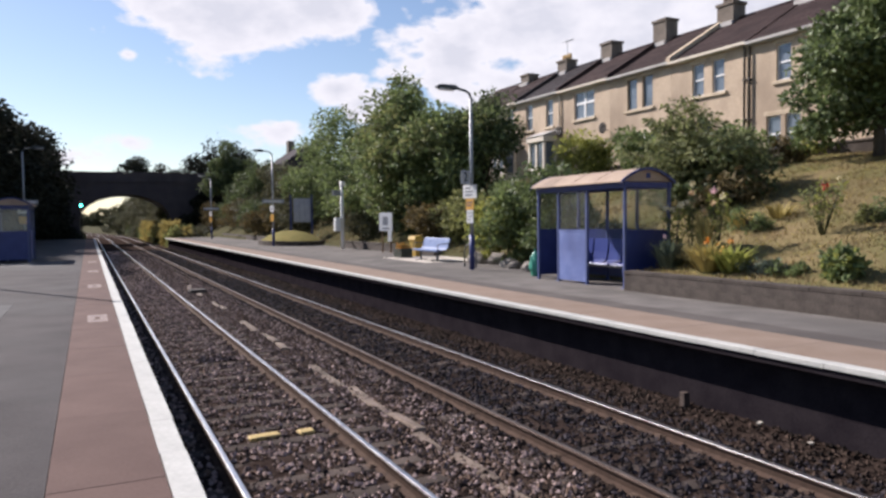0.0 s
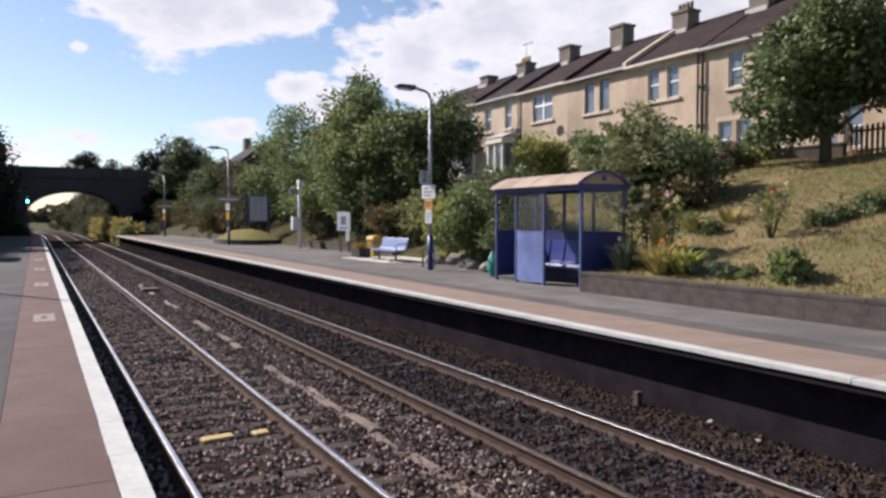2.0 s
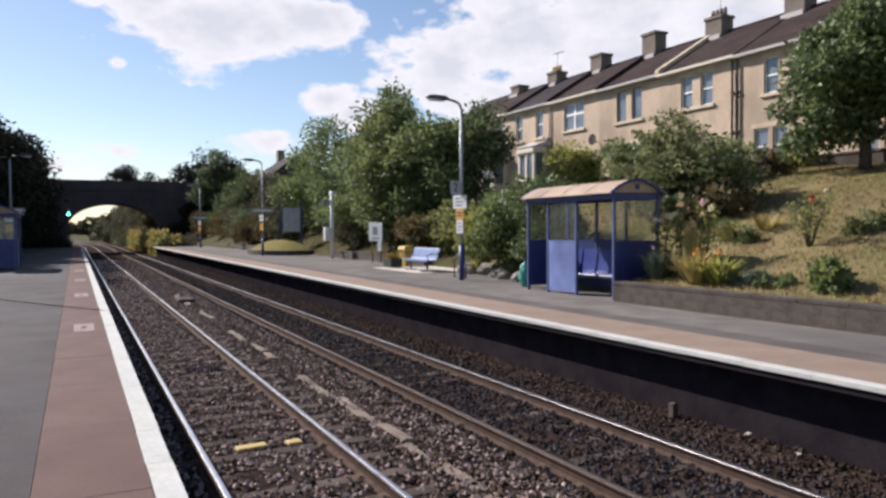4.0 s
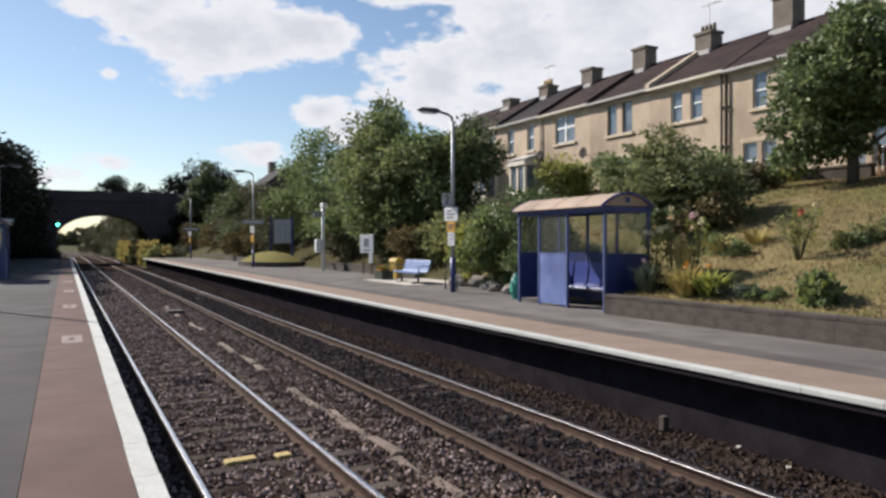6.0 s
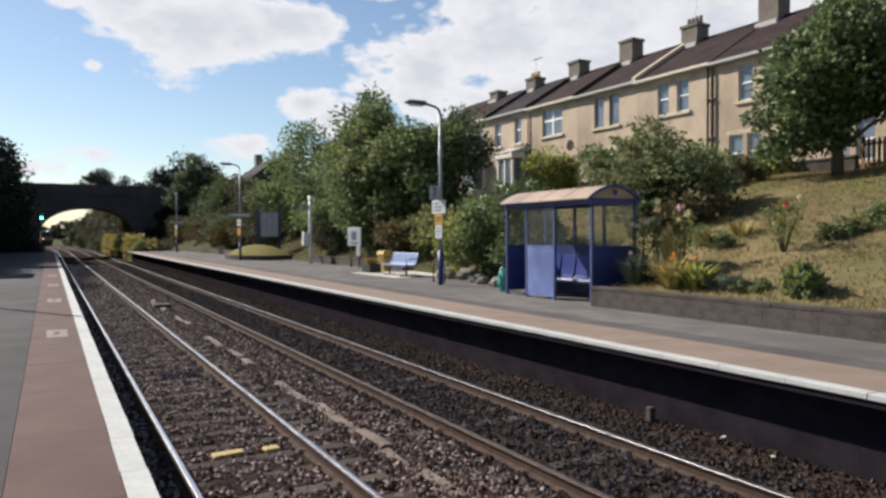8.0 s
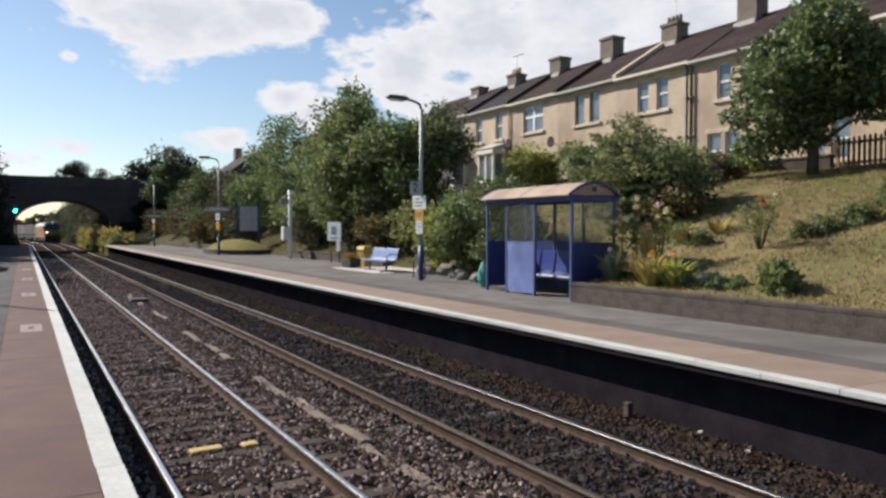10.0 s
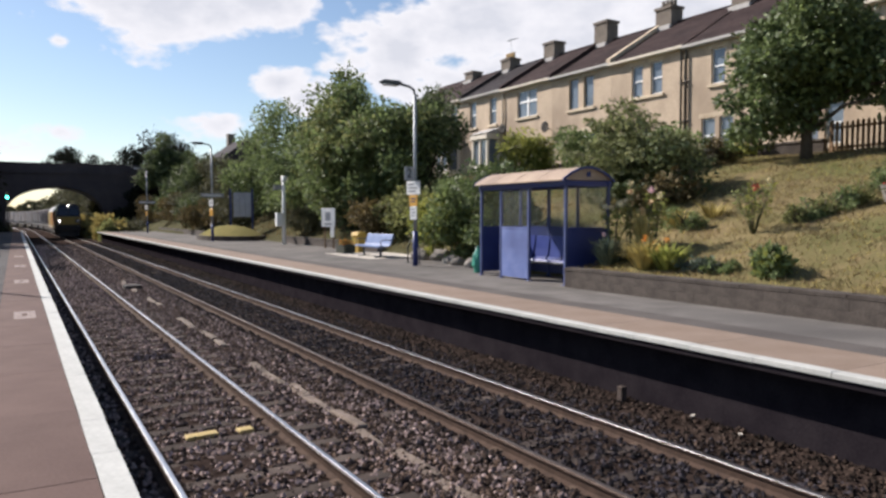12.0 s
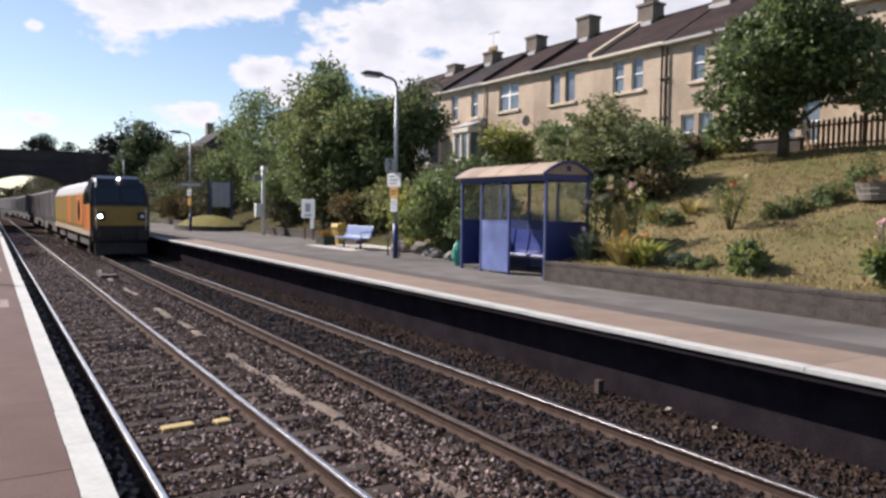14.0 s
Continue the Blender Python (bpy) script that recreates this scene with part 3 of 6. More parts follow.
def build_terrace():
    lb = "two-storey buff stone terraced house with "
    house(-5.4, "pair", SLATE, lb + "brown tiled roof", pots=0)
    house(-0.8, "pair", SLATE, lb + "brown tiled roof", pots=2)
    house(3.8, "pair", SLATE, lb + "brown tiled roof", pots=0)
    house(8.4, "pair", SLATE, lb + "brown tiled roof", pots=3)
    house(13.0, "pair", SLATE, lb + "brown tiled roof, behind a tree", pots=2)
    house(17.6, "pair", SLATE, lb + "sash windows and dark drainpipes", pots=0, tall=1.25, grey=True)
    house(22.2, "pair", SLATE, lb + "white sash windows and cream gutter", pots=4, tall=0.7, coping=True)
    house(26.8, "plain", SLATE, lb + "dark-framed windows", pots=0, tall=0.98, grey=True, coping=True)
    house(31.4, "casement", SLATE, lb + "white casement window and cream gutter", pots=0, tall=0.72, coping=True)
    hb = house(36.0, "bay", SLATE_GREY, lb + "a stone bay window", pots=4, tall=0.5, grey=True, coping=True)
    hc = house(40.6, "bay", SLATE, lb + "a bay window and brown roof", pots=0, tall=0.35)
    house(45.2, "bay", SLATE, lb + "brown tiled roof", chim=False)
    for h in (hb, hc):
        b = part("bay", boxes((-0.95, -0.003, 0.35, 2.05, -1.0, 0.75)), BAY_CREAM, h, "cream-painted stone bay")
        for x0, x1, a, c in ((-0.95, -0.8, 0.35, 0.5), (-0.95, -0.8, 1.9, 2.05), (-0.2, -0.003, 0.35, 0.5), (-0.2, -0.003, 1.9, 2.05), (-0.95, -0.8, 1.12, 1.28)):
            part("pillar", boxes((x0, x1, a, c, 0.75, 2.4)), BAY_CREAM, b)
        part("cornice", boxes((-1.05, -0.003, 0.25, 2.15, 2.4, 2.75), bevel=0.03), BAY_CREAM, b)
        for a, c in ((0.5, 1.12), (1.28, 1.9)):
            part("pane", boxes((-0.87, -0.86, a + 0.06, c - 0.06, 0.83, 2.34)), PANE, b)
            part("frame", boxes((-0.885, -0.855, a, a + 0.06, 0.75, 2.4), (-0.885, -0.855, c - 0.06, c, 0.75, 2.4), (-0.885, -0.855, a + 0.06, c - 0.06, 0.75, 0.83), (-0.885, -0.855, a + 0.06, c - 0.06, 2.34, 2.4)), UPVC, b)
        part("pane", boxes((-0.8, -0.2, 0.42, 0.43, 0.75, 2.4)), PANE, b)
        part("bay_roof", prism(bmesh.new(), [(-1.1, 2.75), (-0.003, 2.75), (-0.003, 3.15)], "y", 0.2, 2.2), LEAD, b)


build_terrace()


def drainpipe(y, z0, z1, material, label):
    t = thing("drainpipe", pose(FRONT_X - 0.09, y, z0), label, "drainpipe")
    part("pipe", tube(bmesh.new(), [(0, 0, 0), (0, 0, z1 - z0 - 0.25), (-0.1, 0, z1 - z0)], 0.05, 8), material, t)
    for k in range(3):
        part("bracket", boxes((-0.06, 0.09, -0.07, 0.07, 0.6 + k * 1.7, 0.66 + k * 1.7)), material, t)


drainpipe(22.12, 3.4, 9.0, PIPE_DARK, "dark cast-iron drainpipe on the house front")
drainpipe(22.38, 3.4, 9.0, PIPE_DARK, "dark cast-iron drainpipe on the house front")
drainpipe(35.95, 3.6, 9.1, PIPE_PALE, "cream-painted drainpipe between two houses")

# ---- plants ----
TWIG = mat("bark", (0.07, 0.055, 0.042), (0.11, 0.09, 0.07), 6, 0.95, 0.6, 30)
LEAF_MID = mat("mid-green leaves", (0.122, 0.164, 0.064), (0.182, 0.225, 0.086), 1.5, 0.6, 0, 20, spread=0.5, island=True, through_light=0.38)
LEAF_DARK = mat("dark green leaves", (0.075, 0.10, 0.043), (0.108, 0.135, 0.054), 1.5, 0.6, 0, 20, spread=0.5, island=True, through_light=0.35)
LEAF_OLIVE = mat("olive leaves", (0.155, 0.17, 0.066), (0.21, 0.215, 0.085), 1.5, 0.65, 0, 20, spread=0.55, island=True, through_light=0.48)
LEAF_BRIGHT = mat("yellow-green leaves", (0.22, 0.25, 0.06), (0.31, 0.30, 0.08), 1.5, 0.6, 0, 20, spread=0.45, island=True, through_light=0.5)
LEAF_BROWN = mat("browning leaves", (0.11, 0.08, 0.035), (0.16, 0.125, 0.05), 1.5, 0.75, 0, 20, spread=0.45, island=True, through_light=0.25)
BLOOM_CREAM = mat("cream petals", (0.80, 0.72, 0.50), (0.78, 0.66, 0.38), 5, 0.7, 0, 30, spread=0.12, island=True)
# Backlit trees: their shade is put into this near-black leaf colour.
LEAF_SHADE = mat("green leaves, shade in colour", (0.022, 0.024, 0.018), (0.034, 0.036, 0.024), 1.5, 0.85, 0, 20, spread=0.5, island=True, through_light=0.08, spec=0.05)
LEAF_BROAD = mat("deep green broad leaves", (0.085, 0.118, 0.048), (0.14, 0.18, 0.068), 1.5, 0.5, 0, 20, spread=0.6, island=True, through_light=0.27)
LEAF_CEDAR = mat("grey-green conifer sprays", (0.135, 0.155, 0.066), (0.235, 0.245, 0.104), 1.5, 0.75, 0, 20, spread=0.55, island=True, through_light=0.3)
LEAF_DULL = mat("dull brown-green leaves", (0.085, 0.085, 0.045), (0.125, 0.118, 0.06), 1.5, 0.7, 0, 20, spread=0.5, island=True, through_light=0.2)
DRY_STALK = mat("dry straw grass", (0.46, 0.36, 0.13), (0.34, 0.29, 0.10), 2, 0.85, 0, 20, spread=0.35, island=True, through_light=0.3)


def leaves(rng, clumps, count, size, droop=0.0, flat=1.0):
    """Leaf blades scattered through clumps (centre, radii), denser near each clump's skin."""
    w = np.array([c[1][0] * c[1][1] + c[1][2] * c[1][0] for c in clumps])
    pick = rng.choice(len(clumps), count, p=w / w.sum())
    C = np.array([c[0] for c in clumps], float)[pick]
    R = np.array([c[1] for c in clumps], float)[pick]
    d = rng.normal(size=(count, 3))
    d /= np.linalg.norm(d, axis=1, keepdims=True)
    r = (0.55 + 0.5 * rng.random((count, 1))) * (1 + 0.18 * rng.normal(size=(count, 1)))
    P = C + d * R * r
    a = d * 0.7 + rng.normal(size=(count, 3)) * 0.7
    a[:, 2] = a[:, 2] * flat - droop
    a /= np.linalg.norm(a, axis=1, keepdims=True)
    b = np.cross(a, rng.normal(size=(count, 3)))
    b /= np.linalg.norm(b, axis=1, keepdims=True) + 1e-9
    s = size * (0.6 + 0.8 * rng.random((count, 1)))
    n = np.cross(a, b)
    V = np.stack([P, P + a * s * 0.5 + b * s * 0.28 + n * s * 0.08, P + a * s, P + a * s * 0.5 - b * s * 0.28 + n * s * 0.08], 1)
    return V.reshape(-1, 3)


def crown_mesh(name, V, material):
    n = len(V) // 4
    return raw(name, V.tolist(), [(4 * i, 4 * i + 1, 4 * i + 2, 4 * i + 3) for i in range(n)], material)


def blob_clumps(rng, lobes, n, rel):
    """n leaf clumps spread over big lobes (centre, radii); rel: clump size against the lobe's."""
    out = []
    w = np.array([r[0] * r[2] for _, r in lobes])
    for k in rng.choice(len(lobes), n, p=w / w.sum()):
        c, r = lobes[k]
        d = rng.normal(size=3)
        d /= np.linalg.norm(d)
        f = 0.45 + 0.5 * rng.random()
        q = rel * (0.6 + 0.8 * rng.random()) * min(r)
        out.append((tuple(c[i] + d[i] * r[i] * f for i in range(3)), (q * 1.15, q * 1.15, q * 0.8)))
    return out


def tree(name, x, y, lobes, seed, material, label, category="tree", trunk=0.18, height=None, n=60, rel=0.36, count=9000, size=0.2, droop=0.2, group="", second=None, limbs=7):
    """Tapered trunk, limbs that reach into the lobes, and a crown of small leaves. Lobes are relative to the foot."""
    rng = np.random.default_rng(seed)
    t = thing(name, pose(x, y, foot_z(x, y) - 0.05), label, category, group)
    top = max(c[2] + r[2] * 0.5 for c, r in lobes)
    low = min(c[2] - r[2] for c, r in lobes)
    bm = bmesh.new()
    stem = [(0, 0, 0), (0.05, 0.03, top * 0.25), (-0.04, 0.06, top * 0.5), (0.05, 0, top * 0.8)]
    tube(bm, stem, trunk, 9, trunk * 0.35)
    part("trunk", bm, TWIG, t)
    clumps = blob_clumps(rng, lobes, n, rel)
    for k in range(limbs):
        bm = bmesh.new()
        c = clumps[k * len(clumps) // limbs][0]
        z0 = min(max(low, top * 0.15) + (top - low) * 0.1 * (k % 4), c[2] * 0.8)
        a = Vector((0, 0, z0))
        b = Vector(c)
        mid = (a + b) / 2 + Vector((0, 0, 0.12 * (b - a).length))
        tube(bm, [a, mid, b], trunk * 0.42, 6, trunk * 0.12)
        part("limb", bm, TWIG, t)
    V = leaves(rng, clumps, count, size, droop)
    part("crown", crown_mesh("crown", V, material), None, t)
    if second:
        V = leaves(rng, clumps[::3], count // 4, size, droop)
        part("paler_leaves", crown_mesh("paler_leaves", V, second), None, t)
    return t


def build_trees():
    tree("tree", 21.0, 13.9, [((0, 0.1, 3.3), (2.1, 2.1, 2.2)), ((-0.5, 0.8, 2.3), (1.6, 1.6, 1.4)), ((0.3, -0.8, 3.0), (1.7, 1.5, 1.8)), ((0, 0.1, 4.8), (1.3, 1.4, 1.2)), ((-0.6, 1.4, 1.5), (1.2, 1.0, 1.2)), ((0.4, -1.8, 2.2), (1.5, 1.4, 1.2)),
                                  ((0.1, 1.5, 3.6), (1.3, 1.3, 1.2)), ((0.5, -1.6, 3.6), (1.2, 1.2, 1.0)), ((-0.5, 1.8, 0.9), (0.8, 0.6, 0.8))], 1, LEAF_BROAD,
         "broad leafy green tree on the lawn's crest", trunk=0.19, n=130, rel=0.33, count=24000, size=0.2, second=LEAF_MID, limbs=10)
    # big trees behind the seats
    tree("tree", 16.2, 37.0, [((-0.5, 0.4, 3.2), (3.0, 4.2, 2.7)), ((-0.8, 4.4, 1.9), (2.4, 3.0, 1.7)), ((-0.8, 0.3, 5.4), (1.9, 2.6, 1.9)), ((-0.5, 0.6, 6.9), (1.1, 1.4, 1.5)), ((-0.2, -3.6, 3.4), (2.6, 3.4, 2.7)), ((-1.6, -1.0, 1.4), (2.0, 4.5, 1.4))], 2, LEAF_MID,
         "tall dense green tree behind the platform seats", trunk=0.25, n=170, count=32000, size=0.24, second=LEAF_OLIVE)
    tree("tree", 17.4, 32.0, [((0, 0, 3.4), (1.9, 2.0, 2.2)), ((-0.6, 0.8, 2.4), (1.8, 1.8, 1.6))], 3, LEAF_DARK,
         "dark green tree below the terrace", trunk=0.2, n=60, count=8000, size=0.22)
    tree("tree", 16.6, 52.0, [((0, 0, 5.2), (2.6, 4.2, 2.5)), ((-0.5, 3.5, 2.4), (2.6, 3.8, 2.4)), ((-0.8, -3, 2.2), (2.4, 3.6, 2.2))], 4, LEAF_MID,
         "rounded olive-green tree behind the platform", trunk=0.22, n=100, count=17000, size=0.26)
    tree("tree", 16.6, 66.0, [((0, 0, 2.6), (2.6, 4.6, 2.4)), ((-1, -3.5, 1.8), (2.4, 3.4, 1.9))], 5, LEAF_DULL,
         "dark rounded tree behind the platform", trunk=0.2, n=60, count=9000, size=0.3)
    tree("tree", 17.0, 79.0, [((0, 0, 2.8), (2.8, 5, 2.4)), ((-1.0, 4, 1.8), (2.5, 3, 2))], 6, LEAF_DARK, "dark tree in the cutting", n=60, count=9000, size=0.32)
    tree("tree", 15.2, 94.0, [((0, 0, 7.2), (1.5, 1.7, 3.0)), ((0.3, 0, 9.6), (0.8, 0.9, 1.6)), ((-1.0, 0, 5), (2, 2, 2.2)), ((1.5, 0, 6), (1.8, 2, 2))], 7, LEAF_DARK, "tall dark conifer beside the bridge", n=60, count=8000, size=0.36)


build_trees()


def shrub(x, y, rx, ry, rz, seed, material, label, n=26, count=2600, size=0.13, second=None, lift=0.8, group="", droop=0.0, rel=0.42):
    return tree("shrub", x, y, [((0, 0, rz * lift), (rx, ry, rz)), ((rx * 0.3, -ry * 0.4, rz * 0.6), (rx * 0.7, ry * 0.6, rz * 0.7))], seed, material, label, "shrub", trunk=0.05, n=n, rel=rel, count=count, size=size,
                second=second, group=group, droop=droop, limbs=9)


def spreading_conifer(x, y):
    """Arching limbs from one foot, each carrying flat drooping sprays of fine foliage, browned at the skirt; inner
    shade is in darker leaves.
    """
    rng = np.random.default_rng(11)
    t = thing("spreading_conifer", pose(x, y, foot_z(x, y) - 0.08), "large spreading conifer bush with arching flat sprays", "shrub")
    for k in range(34):
        a = k * 2.4 + rng.uniform(-0.3, 0.3)
        reach = (2.0 if k % 3 else 1.4) * (0.75 + 0.4 * rng.random())
        rise = (0.5, 1.15, 1.65, 2.1, 2.75)[k % 5] * (0.88 + 0.25 * rng.random())
        if k % 5 > 2:
            reach *= 0.7
        end = Vector((math.cos(a) * reach * 0.9, math.sin(a) * reach * (1.2 if math.sin(a) > 0 else 0.85), rise))
        if k in (8, 13):        # two long leaders that stand clear of the crown
            end = Vector((-0.5, 1.1 + 0.9 * (k == 13), 2.95 - 0.3 * (k == 13)))
        mid = end * 0.5 + Vector((0, 0, rise * 0.26))
        part("limb", tube(bmesh.new(), [(0, 0, 0.0), tuple(mid), tuple(end)], 0.035, 5, 0.010), TWIG, t)
        clumps = []
        for f in (0.4, 0.58, 0.72, 0.85, 0.95, 1.04):
            p = mid * 2 * f * (1 - f) + end * f * f + Vector((0, 0, 0.0))
            w = (0.22 + 0.30 * math.sin(math.pi * min(f, 0.96))) * (0.45 if k in (8, 13) else 1.0)
            for side in (-1, 1):
                o = Vector((-math.sin(a), math.cos(a), 0)) * side * w * 0.7
                clumps.append((tuple(p + o - Vector((0, 0, 0.06))), (w * 0.85, w * 0.85, 0.08)))
        V = leaves(rng, clumps, 400 if k not in (8, 13) else 280, 0.15, 0.3, 0.3)
        # Lowest sprays and the core take darker leaves that paint in the inner shade.
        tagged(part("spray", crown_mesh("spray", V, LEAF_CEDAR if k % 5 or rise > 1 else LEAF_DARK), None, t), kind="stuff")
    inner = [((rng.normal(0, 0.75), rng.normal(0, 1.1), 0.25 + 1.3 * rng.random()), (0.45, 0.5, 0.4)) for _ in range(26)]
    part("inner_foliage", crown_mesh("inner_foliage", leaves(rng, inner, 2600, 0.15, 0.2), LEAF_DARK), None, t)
    skirt = [((-0.6 + rng.normal(0, 0.5), -1.7 + rng.normal(0, 0.45), 0.15 + 0.5 * rng.random()), (0.35, 0.4, 0.25)) for _ in range(10)]
    part("dead_sprays", crown_mesh("dead_sprays", leaves(rng, skirt, 900, 0.14, 0.4), LEAF_BROWN), None, t)
    return t


def build_shrubs():
    spreading_conifer(15.9, 15.7)
    shrub(12.5, 18.7, 1.15, 1.35, 1.3, 12, LEAF_BROAD, "dense green shrub beside the shelter", n=46, count=6500, size=0.15, second=LEAF_MID, lift=1.15)
    shrub(12.3, 21.2, 0.95, 1.15, 1.3, 13, LEAF_MID, "tall green shrub behind the lamp post", n=40, count=5200, size=0.16, second=LEAF_BRIGHT, lift=1.25)
    shrub(12.7, 23.4, 0.7, 0.95, 0.8, 17, LEAF_BRIGHT, "yellow-green shrub with pale blooms behind the lamp post", n=30, count=2800, size=0.15, second=BLOOM_CREAM, lift=2.0)
    shrub(20.5, 27.5, 1.2, 1.4, 1.35, 14, LEAF_BRIGHT, "yellow-green garden shrub before the houses", n=36, count=4000, size=0.17, second=LEAF_BRIGHT)
    shrub(20.8, 23.8, 1.2, 1.3, 1.15, 15, LEAF_MID, "rounded green garden shrub before the houses", n=36, count=4000, size=0.16)
    shrub(19.5, 18.0, 1.1, 1.5, 0.9, 16, LEAF_MID, "low green garden hedge shrub", n=26, count=2600, size=0.15)
    for k, (x, y) in enumerate(((14.6, 28.5), (14.4, 31.5), (14.9, 35), (14.6, 41), (15.6, 44), (16.2, 48.5), (14.0, 57.5), (13.2, 64), (13.8, 69), (14.2, 75), (13.6, 80), (14.4, 86), (15, 60), (13.4, 91))):
        shrub(x, y, 1.3 if y < 50 else 1.5, 1.9 if y < 50 else 2.6, 1.1 if y < 50 else 1.7, 20 + k, (LEAF_DULL, LEAF_BROWN, LEAF_DARK)[k % 3] if y > 40 else (LEAF_OLIVE, LEAF_BROWN, LEAF_DARK)[k % 3], "rounded scrub bush beside the platform", n=26, count=2600, size=0.24, group="scrub beside the platform")


build_shrubs()

# ---- road bridge ----
BRIDGE_BRICK = mat("dark bridge stone", (0.055, 0.045, 0.05), (0.085, 0.07, 0.07), 0.8, 0.95, 0.4, 6, dirt=(0.04, 0.034, 0.038))


def build_bridge():
    b = thing("road_bridge", pose(3.75, 100, 0), "dark stone arch bridge over the railway", "bridge")
    half, spring, rise = 5.3, 2.0, 3.2
    xs = [half * math.sin(math.pi * (k / 24 - 0.5)) for k in range(25)]
    arch = [(x, spring + rise * math.sqrt(max(1 - (x / half) ** 2, 0))) for x in xs]
    out = [(-40, -1.45), (-half, -1.45)] + arch + [(half, -1.45), (40, -1.45), (40, 7.0), (-40, 7.0)]
    part("spandrel", prism(bmesh.new(), out, "y", 0, 8), BRIDGE_BRICK, b)
    part("parapet", boxes((-40, 40, -0.12, 0.35, 7.0, 7.85), (-40, 40, 7.65, 8.12, 7.0, 7.85)), BRIDGE_BRICK, b)
    part("parapet_coping", boxes((-40, 40, -0.2, 0.43, 7.85, 8.02), (-40, 40, 7.57, 8.2, 7.85, 8.02)), BRIDGE_BRICK, b)
    part("string_course", boxes((-40, 40, -0.16, 0.0, 6.75, 6.98)), BRIDGE_BRICK, b)
    for (x0, z0), (x1, z1) in zip(arch, arch[1:]):
        me = bmesh.new()
        k = 1.09
        vs = [me.verts.new(v) for v in ((x0, -0.07, z0), (x1, -0.07, z1), (x1 * k, -0.07, spring + (z1 - spring) * 1.13), (x0 * k, -0.07, spring + (z0 - spring) * 1.13),
                                        (x0, 0.0, z0), (x1, 0.0, z1), (x1 * k, 0.0, spring + (z1 - spring) * 1.13), (x0 * k, 0.0, spring + (z0 - spring) * 1.13))]
        for q in ((0, 1, 2, 3), (4, 7, 6, 5), (0, 4, 5, 1), (1, 5, 6, 2), (2, 6, 7, 3), (3, 7, 4, 0)):
            me.faces.new([vs[i] for i in q])
        bmesh.ops.recalc_face_normals(me, faces=me.faces)
        part("arch_stone", me, BRIDGE_BRICK, b)


build_bridge()


def trackside_tree(x, y, s, h, seed, material, size=0.36, count=9000):
    x += bend(y) if y < 500 else 0
    tree("tree", x, y, [((0, 0, h), (s, s * 1.3, h * 0.42)), ((s * 0.3, -s * 0.5, h * 0.6), (s * 0.8, s, h * 0.5)), ((-s * 0.2, s * 0.4, h * 0.35), (s * 0.9, s * 1.1, h * 0.33))], seed, material,
         "dark trackside tree near the bridge", n=80, count=count, size=size, group="trees near the bridge")


